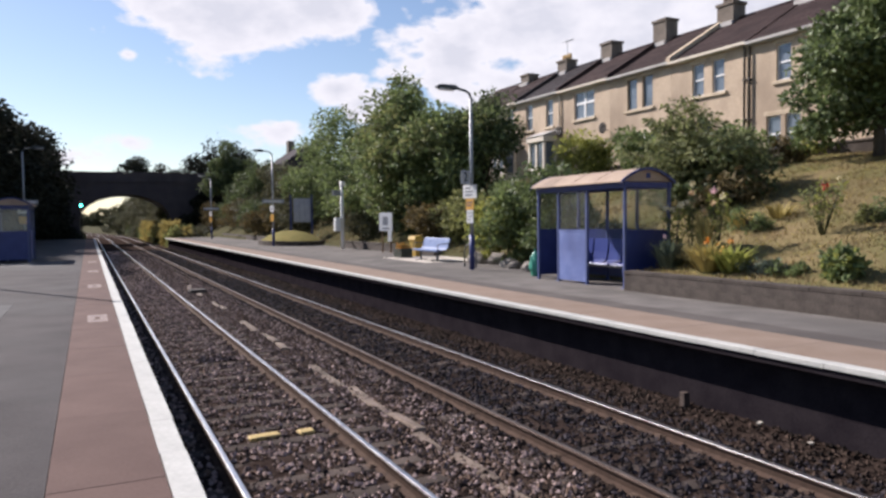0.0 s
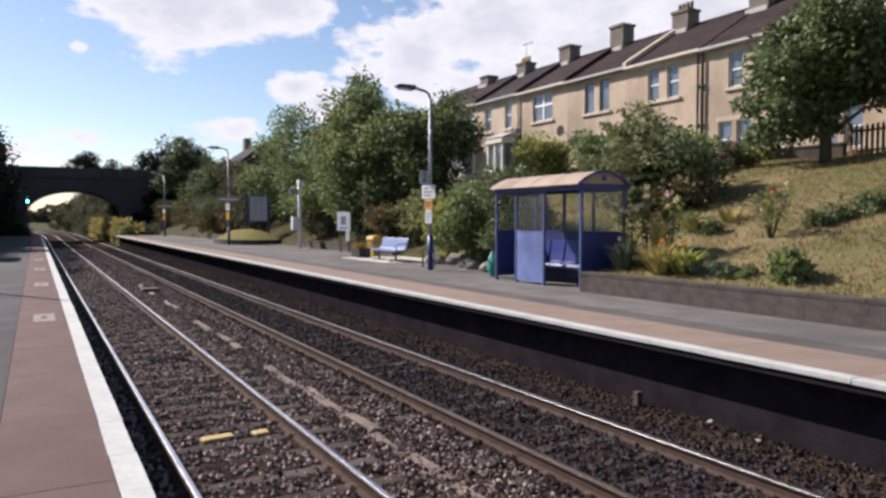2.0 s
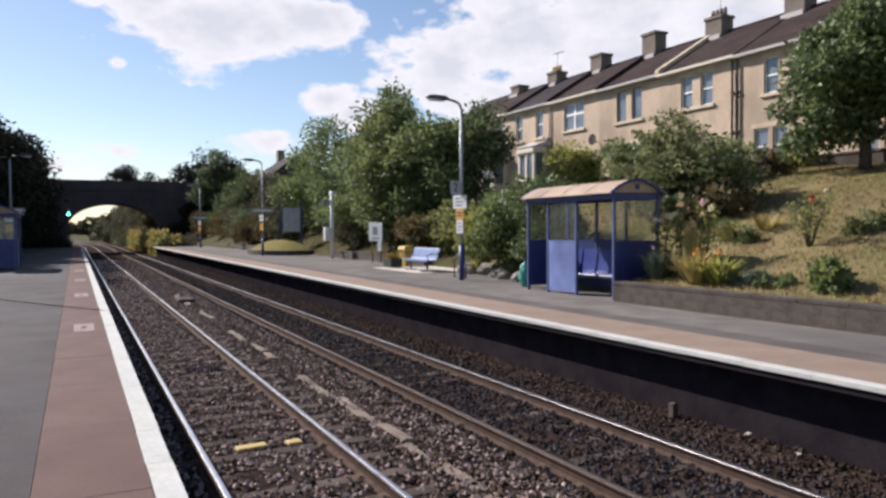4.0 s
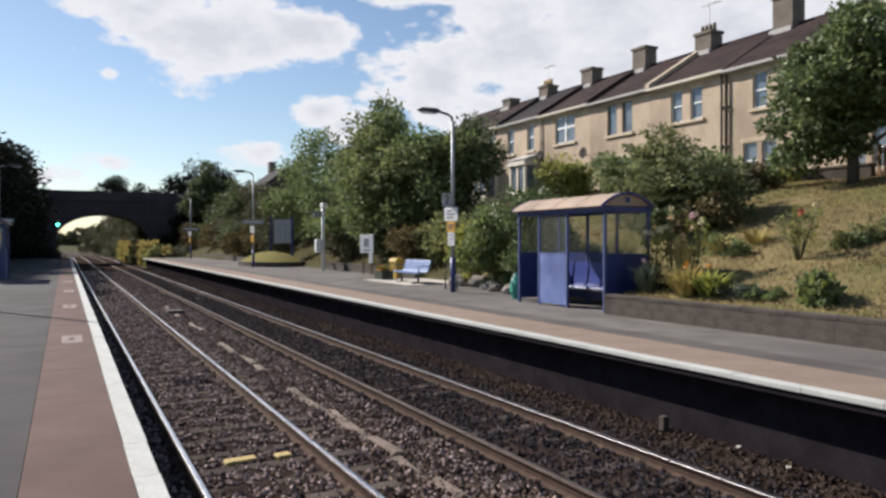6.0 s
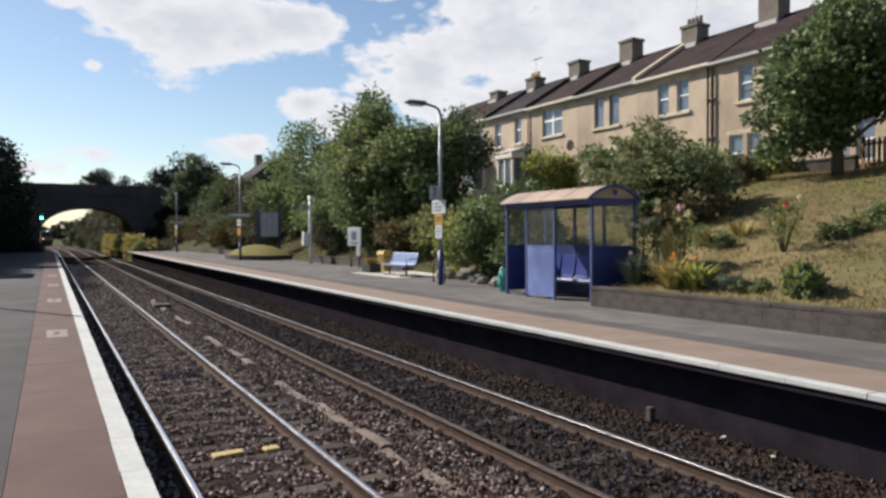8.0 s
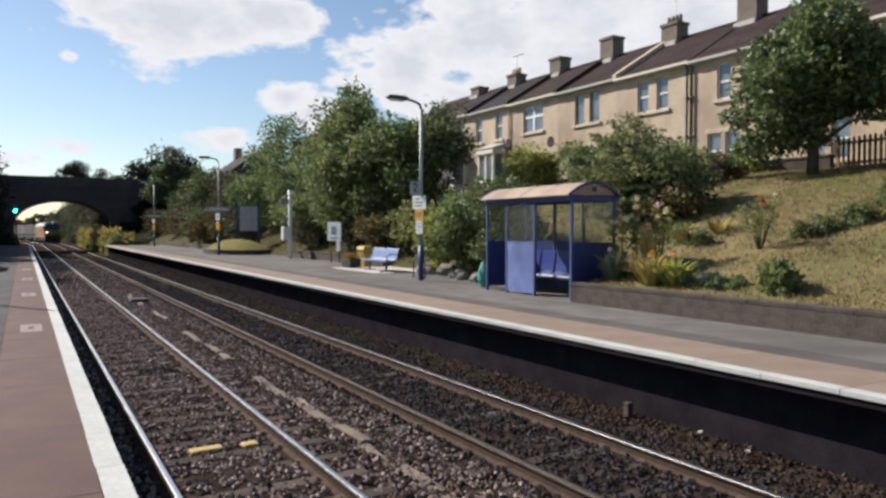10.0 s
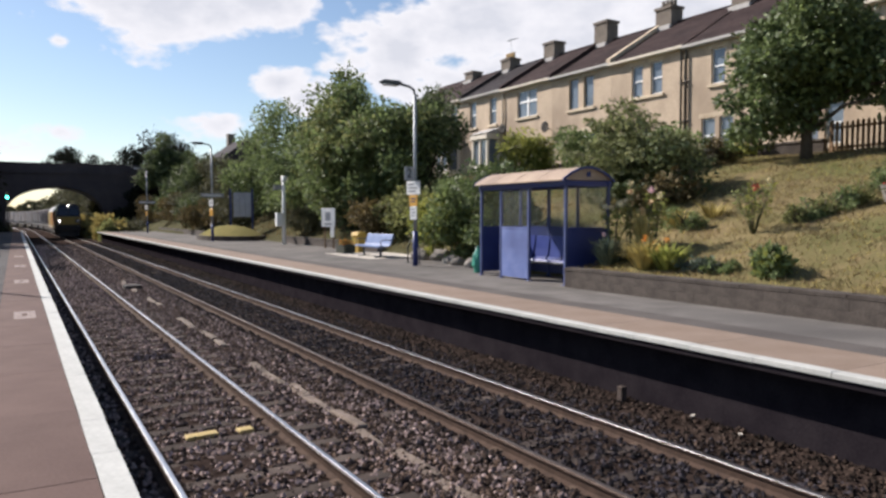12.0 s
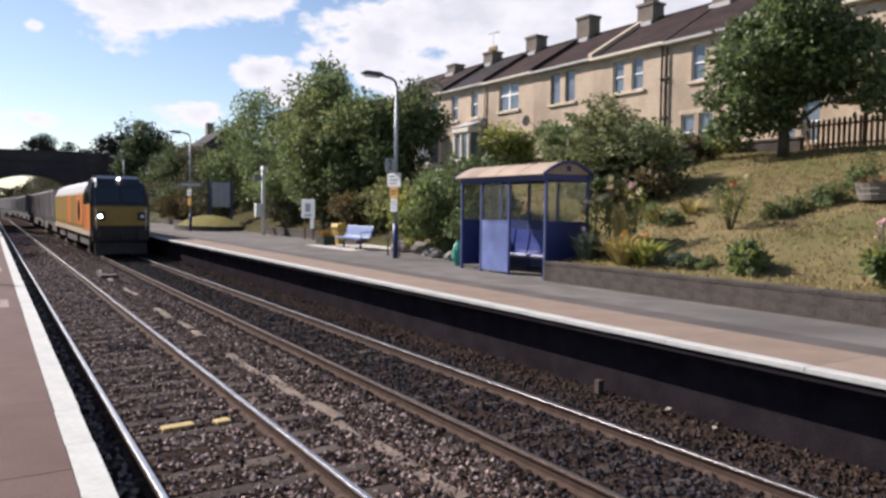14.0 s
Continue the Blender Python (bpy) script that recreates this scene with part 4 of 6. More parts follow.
def build_trackside():
    # beside the near platform, deep shade put into the leaf colour
    # The tree at y 46 is unseen, added to shade the near shelter.
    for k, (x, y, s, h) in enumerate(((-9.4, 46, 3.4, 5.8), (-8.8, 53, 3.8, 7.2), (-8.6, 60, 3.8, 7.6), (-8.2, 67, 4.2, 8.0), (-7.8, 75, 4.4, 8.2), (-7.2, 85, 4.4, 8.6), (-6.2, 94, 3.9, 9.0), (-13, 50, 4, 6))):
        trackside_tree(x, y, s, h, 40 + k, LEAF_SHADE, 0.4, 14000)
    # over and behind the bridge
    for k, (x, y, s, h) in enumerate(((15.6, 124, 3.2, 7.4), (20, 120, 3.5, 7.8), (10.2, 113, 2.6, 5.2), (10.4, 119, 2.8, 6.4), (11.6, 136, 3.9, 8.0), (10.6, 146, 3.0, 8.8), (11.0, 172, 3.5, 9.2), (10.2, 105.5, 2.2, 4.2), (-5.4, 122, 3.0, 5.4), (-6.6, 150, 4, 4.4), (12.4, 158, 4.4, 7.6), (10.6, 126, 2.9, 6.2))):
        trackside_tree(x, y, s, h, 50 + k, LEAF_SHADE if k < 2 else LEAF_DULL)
    for k, (x, y, s, h) in enumerate(((-7.6, 185, 4, 3.4), (12.4, 190, 4.0, 6.4), (-8.4, 240, 5, 3.8), (19, 245, 6, 4.4), (-11, 330, 8, 4.6), (22, 330, 8, 5.5), (-14, 735, 12, 8.5), (2, 745, 12, 9), (18, 740, 13, 9), (34, 742, 13, 11))):
        trackside_tree(x, y, s, h, 60 + k, LEAF_DULL, 0.6 if y < 400 else 1.2)
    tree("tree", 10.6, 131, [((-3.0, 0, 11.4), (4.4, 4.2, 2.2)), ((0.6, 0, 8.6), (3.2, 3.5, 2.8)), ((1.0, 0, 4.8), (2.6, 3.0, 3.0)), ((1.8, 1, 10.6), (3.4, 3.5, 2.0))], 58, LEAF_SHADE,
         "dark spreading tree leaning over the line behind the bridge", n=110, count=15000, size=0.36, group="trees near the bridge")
    # scrub that hides the foot of the cutting beyond the platform's end
    for k in range(15):
        y = 84 + k * 6.5
        shrub(9.6 + 0.35 * (k % 3) + bend(y), y, 1.5, 2.9, 1.5, 140 + k, (LEAF_DULL, LEAF_DARK, LEAF_OLIVE)[k % 3], "rough scrub beside the track beyond the bridge", n=24, count=2200, size=0.28, group="scrub beyond the bridge")
    for k in range(9):
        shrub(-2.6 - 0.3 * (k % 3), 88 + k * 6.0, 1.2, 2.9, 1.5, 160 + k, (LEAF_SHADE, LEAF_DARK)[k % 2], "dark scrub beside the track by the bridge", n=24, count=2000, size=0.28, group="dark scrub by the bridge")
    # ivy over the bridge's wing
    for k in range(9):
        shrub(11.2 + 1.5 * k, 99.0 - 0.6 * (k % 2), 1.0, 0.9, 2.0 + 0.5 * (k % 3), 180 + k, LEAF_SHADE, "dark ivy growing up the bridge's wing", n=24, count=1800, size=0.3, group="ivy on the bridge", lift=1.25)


build_trackside()

# ---- platform furniture ----
BLUE = mat("blue painted steel", (0.021, 0.032, 0.13), (0.033, 0.048, 0.17), 3, 0.45, 0.05, 40, dirt=(0.03, 0.04, 0.11))
# Lighter copy of BLUE: the front panel's sunlight is in the colour.
BLUE_LIT = mat("sunlit blue panel", (0.095, 0.135, 0.32), (0.165, 0.21, 0.42), 3.5, 0.55, 0.08, 30, dirt=(0.075, 0.10, 0.24))
ROOF_TAN = mat("weathered tan roof sheet", (0.36, 0.26, 0.195), (0.47, 0.36, 0.27), 2.5, 0.7, 0.1, 20, dirt=(0.24, 0.175, 0.14), through_light=0.15)
BLUE_POST = mat("weathered blue post paint", (0.045, 0.062, 0.16), (0.075, 0.095, 0.21), 5, 0.5, 0.05, 40, dirt=(0.05, 0.06, 0.13))
BLUE_SEAT = mat("bright blue seat plastic", (0.028, 0.045, 0.20), (0.04, 0.06, 0.25), 3, 0.35, 0.02, 30)
SCRATCHED = glass("scratched clear sheet", (0.93, 0.935, 0.92), 0.3)
GALV = mat("galvanised steel", (0.33, 0.345, 0.36), (0.26, 0.275, 0.29), 4, 0.5, 0.05, 40, metal=0.3)
LAMP_DARK = mat("dark lamp housing", (0.05, 0.06, 0.065), (0.07, 0.08, 0.085), 4, 0.5, 0.05, 40)
SIGN_WHITE = mat("white sign face", (0.78, 0.78, 0.77), (0.72, 0.72, 0.71), 3, 0.5, 0, 40)
SIGN_YELLOW = mat("orange-yellow sign face", (0.72, 0.40, 0.08), (0.66, 0.35, 0.07), 3, 0.5, 0, 40)
SIGN_BLACK = mat("dark sign face", (0.06, 0.065, 0.075), (0.09, 0.09, 0.10), 3, 0.5, 0, 40)
SIGN_PALE = mat("pale grey sign face", (0.42, 0.43, 0.45), (0.36, 0.37, 0.39), 3, 0.5, 0, 40)
SIGN_GREY = mat("grey sign face", (0.22, 0.23, 0.25), (0.27, 0.28, 0.30), 3, 0.5, 0, 40)


def shelter(m, label):
    """Barrel-roofed waiting shelter. Local: x from the open front (0) to the back (1.28), y along it (0 to 3.4)."""
    s = thing("waiting_shelter", m, label, "shelter", "platform shelters")
    L, D, H = 3.4, 1.28, 2.24
    post = mesh_of("post", boxes((-0.032, 0.032, -0.032, 0.032, 0, H), (-0.07, 0.07, -0.07, 0.07, 0, 0.015), bevel=0.004), BLUE_POST)
    for x in (0, D):
        for y in ((0, 1.35, 2.5, L) if x == 0 else (0, 1.06, 2.18, L)):
            part("post", post, None, s, at=pose(x, y, 0))
    for x in (0, D):
        part("header_beam", boxes((x - 0.05, x + 0.05, -0.06, L + 0.06, H, H + 0.15), bevel=0.008), BLUE, s)
    for y in (0, L):
        part("end_beam", boxes((0.055, D - 0.055, y - 0.04, y + 0.04, H, H + 0.13), bevel=0.008), BLUE, s)
    n = 14
    arc = [(-0.17 + (D + 0.27) * k / n, H + 0.15 + 0.30 * math.sin(math.pi * k / n) ** 0.9) for k in range(n + 1)]
    seams = (-0.08, 0.85, 1.75, 2.65, L + 0.10)
    for a, b in zip(seams, seams[1:]):
        sheet = prism(bmesh.new(), arc + [(x, z - 0.025) for x, z in arc[::-1]], "y", a + 0.002, b - 0.002)
        part("roof_sheet", sheet, ROOF_TAN, s, "weathered tan curved roof sheet")
    for y in seams[1:-1]:
        rib = prism(bmesh.new(), [(x, z + 0.010) for x, z in arc] + [(x, z + 0.001) for x, z in arc[::-1]], "y", y - 0.02, y + 0.02)
        part("roof_rib", rib, ROOF_TAN, s)
    for y in (seams[0] - 0.03, seams[-1]):
        rim = prism(bmesh.new(), [(x, z + 0.012) for x, z in arc] + [(x, z - 0.05) for x, z in arc[::-1]], "y", y, y + 0.03)
        part("roof_rim", rim, BLUE, s, "dark blue roof rim")
    for y in (-0.03, L + 0.02):
        part("gable_sheet", prism(bmesh.new(), [(arc[1][0], H + 0.15)] + [(x, z - 0.04) for x, z in arc[2:-2]] + [(arc[-2][0], H + 0.15)], "y", y, y + 0.01), ROOF_TAN, s)
    part("gable_emblem", boxes((D / 2 - 0.06, D / 2 + 0.06, -0.045, -0.031, H + 0.22, H + 0.34)), BLUE, s)
    lo, hi = 0.10, 1.26
    part("front_panel", boxes((-0.02, 0.0, 1.385, 2.465, 0.05, hi), bevel=0.004), BLUE_LIT, s, "mottled pale blue panel, sunlight in colour")
    part("front_glazing", boxes((-0.013, -0.006, 1.385, 2.465, hi + 0.04, H - 0.02)), SCRATCHED, s)
    part("front_rail", boxes((-0.03, 0.01, 1.383, 2.467, hi + 0.001, hi + 0.04)), BLUE_LIT, s)
    for y in (0, L):
        part("end_panel", boxes((0.035, D - 0.035, y - 0.012, y + 0.012, lo, hi)), BLUE, s)
        part("end_glazing", boxes((0.035, D - 0.035, y - 0.004, y + 0.004, hi + 0.04, H - 0.02)), SCRATCHED, s)
        part("end_rail", boxes((0.034, D - 0.034, y - 0.02, y + 0.02, hi + 0.001, hi + 0.04)), BLUE, s)
    for a, b in ((0.035, 1.025), (1.095, 2.145), (2.215, L - 0.035)):
        part("back_panel", boxes((D - 0.012, D + 0.012, a, b, lo, hi)), BLUE, s)
        part("back_glazing", boxes((D - 0.004, D + 0.004, a, b, hi + 0.04, H - 0.02)), SCRATCHED, s)
        part("back_rail", boxes((D - 0.02, D + 0.02, a, b, hi + 0.001, hi + 0.04)), BLUE, s)
    # moulded seats: a dished pan that turns up into a tall back
    shape = [(0.60, 0.44), (0.63, 0.475), (0.80, 0.455), (0.98, 0.46), (1.07, 0.53), (1.11, 0.72), (1.16, 1.06), (1.18, 1.06), (1.14, 0.70), (1.10, 0.50), (1.0, 0.43), (0.80, 0.43)]
    pan = prism(bmesh.new(), shape, "y", -0.265, 0.265)
    seat = mesh_of("seat", pan, BLUE_SEAT)
    for k in range(5):
        part("seat", seat, None, s, at=pose(0, 0.45 + k * 0.6, 0), label="bright blue moulded seat")
    part("seat_beam", boxes((0.79, 0.89, 0.15, 3.2, 0.36, 0.425), bevel=0.006), GALV, s)
    for y in (0.75, 2.6):
        part("seat_leg", boxes((0.81, 0.87, y - 0.03, y + 0.03, 0, 0.36)), GALV, s)
    return s


shelter(pose(10.12, 12.6, 0), "blue steel waiting shelter with tan curved roof and seats")
shelter(pose(-2.8, 38.2, 0, 0, 0, 180), "dark blue waiting shelter on the near platform")


def lamp_post(x, y, turn, label, tall=5.45):
    """Steel column with a bracket and a flat lantern; the lantern reaches over local -x."""
    t = thing("lamp_post", pose(x, y, 0, 0, 0, turn), label, "lamp post", "platform lamp posts")
    part("column", tube(bmesh.new(), [(0, 0, 0), (0, 0, 1.1)], 0.085, 12), BLUE, t, "blue painted base")
    part("upper_column", tube(bmesh.new(), [(0, 0, 1.1), (0, 0, tall - 0.1)], 0.06, 12, 0.05), GALV, t)
    part("bracket", tube(bmesh.new(), [(0, 0, tall - 0.12), (-0.04, 0, tall + 0.04), (-0.18, 0, tall + 0.12), (-0.55, 0, tall + 0.19)], 0.04, 10), LAMP_DARK, t)
    bm = prism(bmesh.new(), [(-0.5, tall + 0.14), (-0.62, tall + 0.10), (-1.15, tall + 0.16), (-1.2, tall + 0.2), (-1.1, tall + 0.26), (-0.6, tall + 0.26), (-0.5, tall + 0.22)], "y", -0.13, 0.13)
    bmesh.ops.bevel(bm, geom=list(bm.edges), offset=0.02, segments=1, affect="EDGES")
    head = part("lantern", bm, LAMP_DARK, t)
    part("lens", boxes((-1.1, -0.65, -0.1, 0.1, tall + 0.10, tall + 0.135)), SIGN_WHITE, head)
    return t


lamp_post(10.28, 20.0, 0, "grey steel lamp post with blue base and signs")
lamp_post(10.12, 46.5, 0, "grey steel lamp post with blue base and a name board", 5.9)
lamp_post(-3.85, 23.0, 180, "grey steel lamp post on the near platform", 5.9)
lamp_post(-3.9, 49.0, 180, "grey steel lamp post on the near platform with name board", 5.9)
lamp_post(10.2, 73.0, 0, "grey steel lamp post far along the platform", 5.9)

# ---- the train ----
LOCO_YELLOW = mat("warning yellow paint", (0.31, 0.20, 0.03), (0.25, 0.155, 0.025), 2, 0.5, 0, 30, dirt=(0.20, 0.13, 0.045))
LOCO_ORANGE = mat("orange body paint", (0.58, 0.18, 0.03), (0.50, 0.15, 0.025), 2, 0.5, 0, 30, dirt=(0.5, 0.17, 0.04))
LOCO_BLACK = mat("black cab paint", (0.014, 0.014, 0.019), (0.024, 0.024, 0.03), 2, 0.28, 0, 30)
GRIME = mat("grimy underframe", (0.03, 0.025, 0.023), (0.055, 0.045, 0.04), 3, 0.9, 0.2, 20)
SILL_PALE = mat("dusty pale sill paint", (0.42, 0.33, 0.24), (0.32, 0.25, 0.18), 2, 0.7, 0.1, 20)
LOCO_ROOF = mat("grey engine roof", (0.40, 0.40, 0.41), (0.30, 0.30, 0.31), 2, 0.5, 0.1, 20)
WAGON_GREY = mat("pale grey wagon sides", (0.24, 0.222, 0.226), (0.31, 0.286, 0.288), 1.5, 0.8, 0.2, 15, dirt=(0.16, 0.13, 0.12))
CAB_GLASS = mat("cab windscreen", (0.012, 0.014, 0.02), (0.02, 0.022, 0.03), 2, 0.05, 0, 5, spec=0.8)
HEADLIGHT = glow("lit headlamp", (1.0, 0.96, 0.88), 7.0)
TRACK_2 = 4.86


def bogie(parent, y, wheels=3, r=0.53):
    part("bogie_frame", boxes((-1.2, -1.05, y - 2.1, y + 2.1, 0.45, 0.95), (1.05, 1.2, y - 2.1, y + 2.1, 0.45, 0.95), (-1.05, 1.05, y - 0.3, y + 0.3, 0.5, 0.9), bevel=0.03), GRIME, parent)
    for k in range(wheels):
        yy = y + (k - (wheels - 1) / 2) * 1.75
        for x in (-0.75, 0.75):
            part("wheel", tube(bmesh.new(), [(x - 0.07, yy, r), (x + 0.07, yy, r)], r, 20), GRIME, parent)


def locomotive():
    """Local: front at y = 0, body to y = 21, rail level at z = 0."""
    t = thing("diesel_locomotive", pose(TRACK_2, 38, RAIL_Z), "orange and black diesel locomotive with yellow nose and lit headlamp", "locomotive")
    W = 1.32
    # cab: raked front
    side = [(0.12, 1.05), (0.0, 1.5), (0.0, 2.5), (0.46, 3.4), (0.8, 3.76), (1.3, 3.92), (3.0, 3.95), (3.0, 1.05)]
    bm = bmesh.new()
    prism(bm, side, "x", -W, W)
    bmesh.ops.bevel(bm, geom=[e for e in bm.edges if abs(e.verts[0].co.x - e.verts[1].co.x) < 0.01], offset=0.2, segments=3, affect="EDGES")
    for v in bm.verts:
        if v.co.z > 2.4:
            v.co.x *= 1 - 0.10 * (v.co.z - 2.4) ** 1.5
    part("cab", bm, LOCO_BLACK, t)
    part("nose_panel", prism(bmesh.new(), [(-0.025, 1.5), (-0.025, 2.42), (0.0, 2.42), (0.0, 1.5)], "x", -W + 0.1, W - 0.1), LOCO_YELLOW, t, "yellow warning panel")
    scr = prism(bmesh.new(), [(0.04, 2.58), (0.45, 3.32), (0.48, 3.30), (0.07, 2.56)], "x", -1.08, -0.05)
    prism(scr, [(0.04, 2.58), (0.45, 3.32), (0.48, 3.30), (0.07, 2.56)], "x", 0.05, 1.08)
    for v in scr.verts:
        v.co.y -= 0.055
    part("windscreen", scr, CAB_GLASS, t)
    part("cab_side", boxes((-W - 0.012, -W, 0.25, 2.9, 1.15, 2.5)), LOCO_ORANGE, t, "orange cab side")
    part("cab_door", boxes((-W - 0.03, -W - 0.013, 1.9, 2.6, 1.2, 2.48)), LOCO_ORANGE, t)
    part("cab_window", boxes((-W - 0.012, -W + 0.1, 0.9, 1.7, 2.6, 3.1)), CAB_GLASS, t)
    part("body", boxes((-W, W, 3.0, 21.0, 1.25, 3.1), bevel=0.05), LOCO_YELLOW, t, "yellow and orange body side")
    for k, (a, b, mt) in enumerate(((3.1, 6.6, LOCO_ORANGE), (6.7, 9.0, LOCO_YELLOW), (9.1, 11.6, LOCO_ORANGE), (11.7, 15.5, LOCO_YELLOW), (15.6, 20.8, LOCO_YELLOW))):
        part("side_panel", boxes((-W - 0.025, -W, a, b, 1.45, 3.0), bevel=0.008), mt, t)
    bm = tube(bmesh.new(), [(-W - 0.03, 5.0, 2.2), (-W - 0.045, 5.0, 2.2)], 0.55, 20)
    part("side_emblem", bm, LOCO_BLACK, t)
    roof = [(-W, 3.1), (-1.1, 3.55), (-0.7, 3.75), (0.7, 3.75), (1.1, 3.55), (W, 3.1)]
    part("engine_roof", prism(bmesh.new(), roof, "y", 3.0, 21.0), LOCO_ROOF, t, "grey engine roof")
    for y in (5, 8.5, 12, 16):
        part("roof_grille", boxes((-0.6, 0.6, y, y + 2.2, 3.75, 3.85), bevel=0.02), LOCO_BLACK, t)
    part("side_sill", boxes((-W - 0.03, W + 0.03, 0.3, 21.0, 1.0, 1.24)), SILL_PALE, t, "pale dusty side sill")
    part("fuel_tank", boxes((-1.2, 1.2, 7.5, 13.5, 0.35, 1.05), bevel=0.08), GRIME, t)
    part("buffer_beam", boxes((-W + 0.05, W - 0.05, 0.0, 0.3, 0.75, 1.5), bevel=0.03), GRIME, t)
    for x in (-0.87, 0.87):
        b = part("buffer", tube(bmesh.new(), [(x, 0, 1.05), (x, -0.45, 1.05)], 0.11, 12), GRIME, t)
        part("buffer_head", tube(bmesh.new(), [(x, -0.45, 1.05), (x, -0.5, 1.05)], 0.24, 16), GRIME, b)
    part("coupling", boxes((-0.06, 0.06, -0.35, 0.0, 0.85, 1.1)), GRIME, t)
    part("snow_plough", prism(bmesh.new(), [(-0.15, 0.15), (0.1, 0.7), (0.2, 0.7), (0.0, 0.15)], "x", -1.15, 1.15), GRIME, t)
    for x in (-0.93, 0.93):
        part("lamp_box", boxes((x - 0.22, x + 0.22, -0.06, 0.0, 1.74, 2.15), bevel=0.05), LOCO_BLACK, t)
    part("headlamp", tube(bmesh.new(), [(-0.93, -0.07, 1.95), (-0.93, -0.1, 1.95)], 0.09, 14), HEADLIGHT, t, "lit headlamp")
    part("marker_lamp", tube(bmesh.new(), [(0.93, -0.07, 1.95), (0.93, -0.09, 1.95)], 0.08, 12), SIGN_WHITE, t)
    part("top_lamp", tube(bmesh.new(), [(0.0, 0.72, 3.76), (0.0, 0.62, 3.76)], 0.06, 12), HEADLIGHT, t, "lit headlamp")
    for x in (-1.1, 1.1):
        part("handrail", tube(bmesh.new(), [(x, -0.08, 1.3), (x, -0.08, 2.3)], 0.02, 6), SIGN_WHITE, t)
    bogie(t, 4.0)
    bogie(t, 17.0)
    return t


def wagon(first=False):
    t = thing("freight_wagon", pose(TRACK_2, 60, RAIL_Z), "grey steel freight wagon coupled behind the locomotive", "wagon", "wagons of the train")
    W = 1.3
    part("wagon_body", prism(bmesh.new(), [(-W * 0.85, 1.1), (W * 0.85, 1.1), (W, 1.5), (W, 3.45), (-W, 3.45), (-W, 1.5)], "y", 0.5, 13.5), WAGON_GREY, t)
    for k in range(9):
        y = 0.7 + k * 1.55
        part("side_rib", boxes((-W - 0.06, -W + 0.01, y, y + 0.12, 1.45, 3.43)), WAGON_GREY, t)
    part("top_rail", boxes((-W - 0.06, -W + 0.06, 0.45, 13.55, 3.41, 3.55), (W - 0.06, W + 0.06, 0.45, 13.55, 3.41, 3.55)), WAGON_GREY, t)
    part("end_plate", boxes((-W, W, 0.42, 0.497, 1.1, 3.5)), GALV, t)
    part("underframe", boxes((-1.1, 1.1, 0.1, 13.9, 0.85, 1.09)), GRIME, t)
    bogie(t, 2.4, 2, 0.46)
    bogie(t, 11.6, 2, 0.46)
    return t


LOCO = locomotive()
WAGONS = [wagon()]
for _k in range(8):
    WAGONS.append(copy_thing(WAGONS[0], pose(TRACK_2, 60 + 14 * (_k + 1), RAIL_Z)))

# ---- the path up from the platform ----


def build_footpath():
    V, F = [], []
    for k in range(13):
        f = k / 12
        x, y, z = 13.3 + 3.0 * f + 0.6 * f * f, 44.6 + 16 * f, 0.02 + 1.75 * f ** 1.3
        V += [(x - 0.2, y, z), (x + 1.7, y - 0.5, z), (x - 0.2, y, z - 0.9), (x + 1.7, y - 0.5, z - 0.9)]
        if k:
            i = 4 * k
            F += [(i - 4, i - 3, i + 1, i), (i - 2, i + 2, i + 3, i - 1), (i - 4, i, i + 2, i - 2), (i - 3, i - 1, i + 3, i + 1)]
    F += [(0, 2, 3, 1), (48, 49, 51, 50)]
    tagged(new("footpath", raw("footpath", V, F, ASPHALT_FAR)), "worn asphalt footpath sloping up from the platform", "path", kind="structure")


build_footpath()


def build_low_wall():
    w = tagged(new("low_wall"), "low brown stone wall at the foot of the planted bank", "wall", kind="structure")
    rng = random.Random(12)
    part("wall_core", boxes((13.10, 13.32, 28.6, 41.6, -0.02, 0.33)), WALL_STONE, w)
    stone = mesh_of("wall_stone", boxes((0, 0.06, 0.003, 0.497, 0.003, 0.162), bevel=0.006), WALL_STONE)
    for row in range(2):
        for k in range(26 - row):
            part("wall_stone", stone, None, w, at=pose(13.045 + rng.uniform(-0.006, 0.004), 28.6 + 0.5 * k + 0.25 * row, 0.165 * row))
    cope = mesh_of("coping_stone", boxes((-0.02, 0.30, 0.004, 0.896, 0.33, 0.40), bevel=0.01), WALL_STONE)
    for k in range(14):
        part("coping_stone", cope, None, w, at=pose(13.04, 28.6 + 0.92 * k, rng.uniform(-0.005, 0.005)))


    far = mesh_of("wall_block", boxes((0, 0.26, 0.002, 0.998, -0.02, 0.40), bevel=0.006), WALL_STONE)
    for k in range(25):
        part("wall_block", far, None, w, at=pose(12.25 + rng.uniform(-0.008, 0.008), 54.6 + k, rng.uniform(-0.01, 0.01)))


build_low_wall()

# ---- signs and seats ----
INK = mat("black lettering", (0.02, 0.02, 0.022), (0.03, 0.03, 0.032), 3, 0.5, 0, 40)
TIMBER_DARK = mat("brown fence timber", (0.13, 0.075, 0.04), (0.20, 0.125, 0.07), 6, 0.85, 0.3, 40, spread=0.2)
PLANTER_DARK = mat("dark stained boards", (0.035, 0.04, 0.03), (0.055, 0.06, 0.045), 4, 0.8, 0.3, 40)
PLANTER_YELLOW = mat("weathered yellow plastic", (0.46, 0.31, 0.06), (0.38, 0.25, 0.05), 3, 0.6, 0.1, 30, dirt=(0.4, 0.25, 0.06))
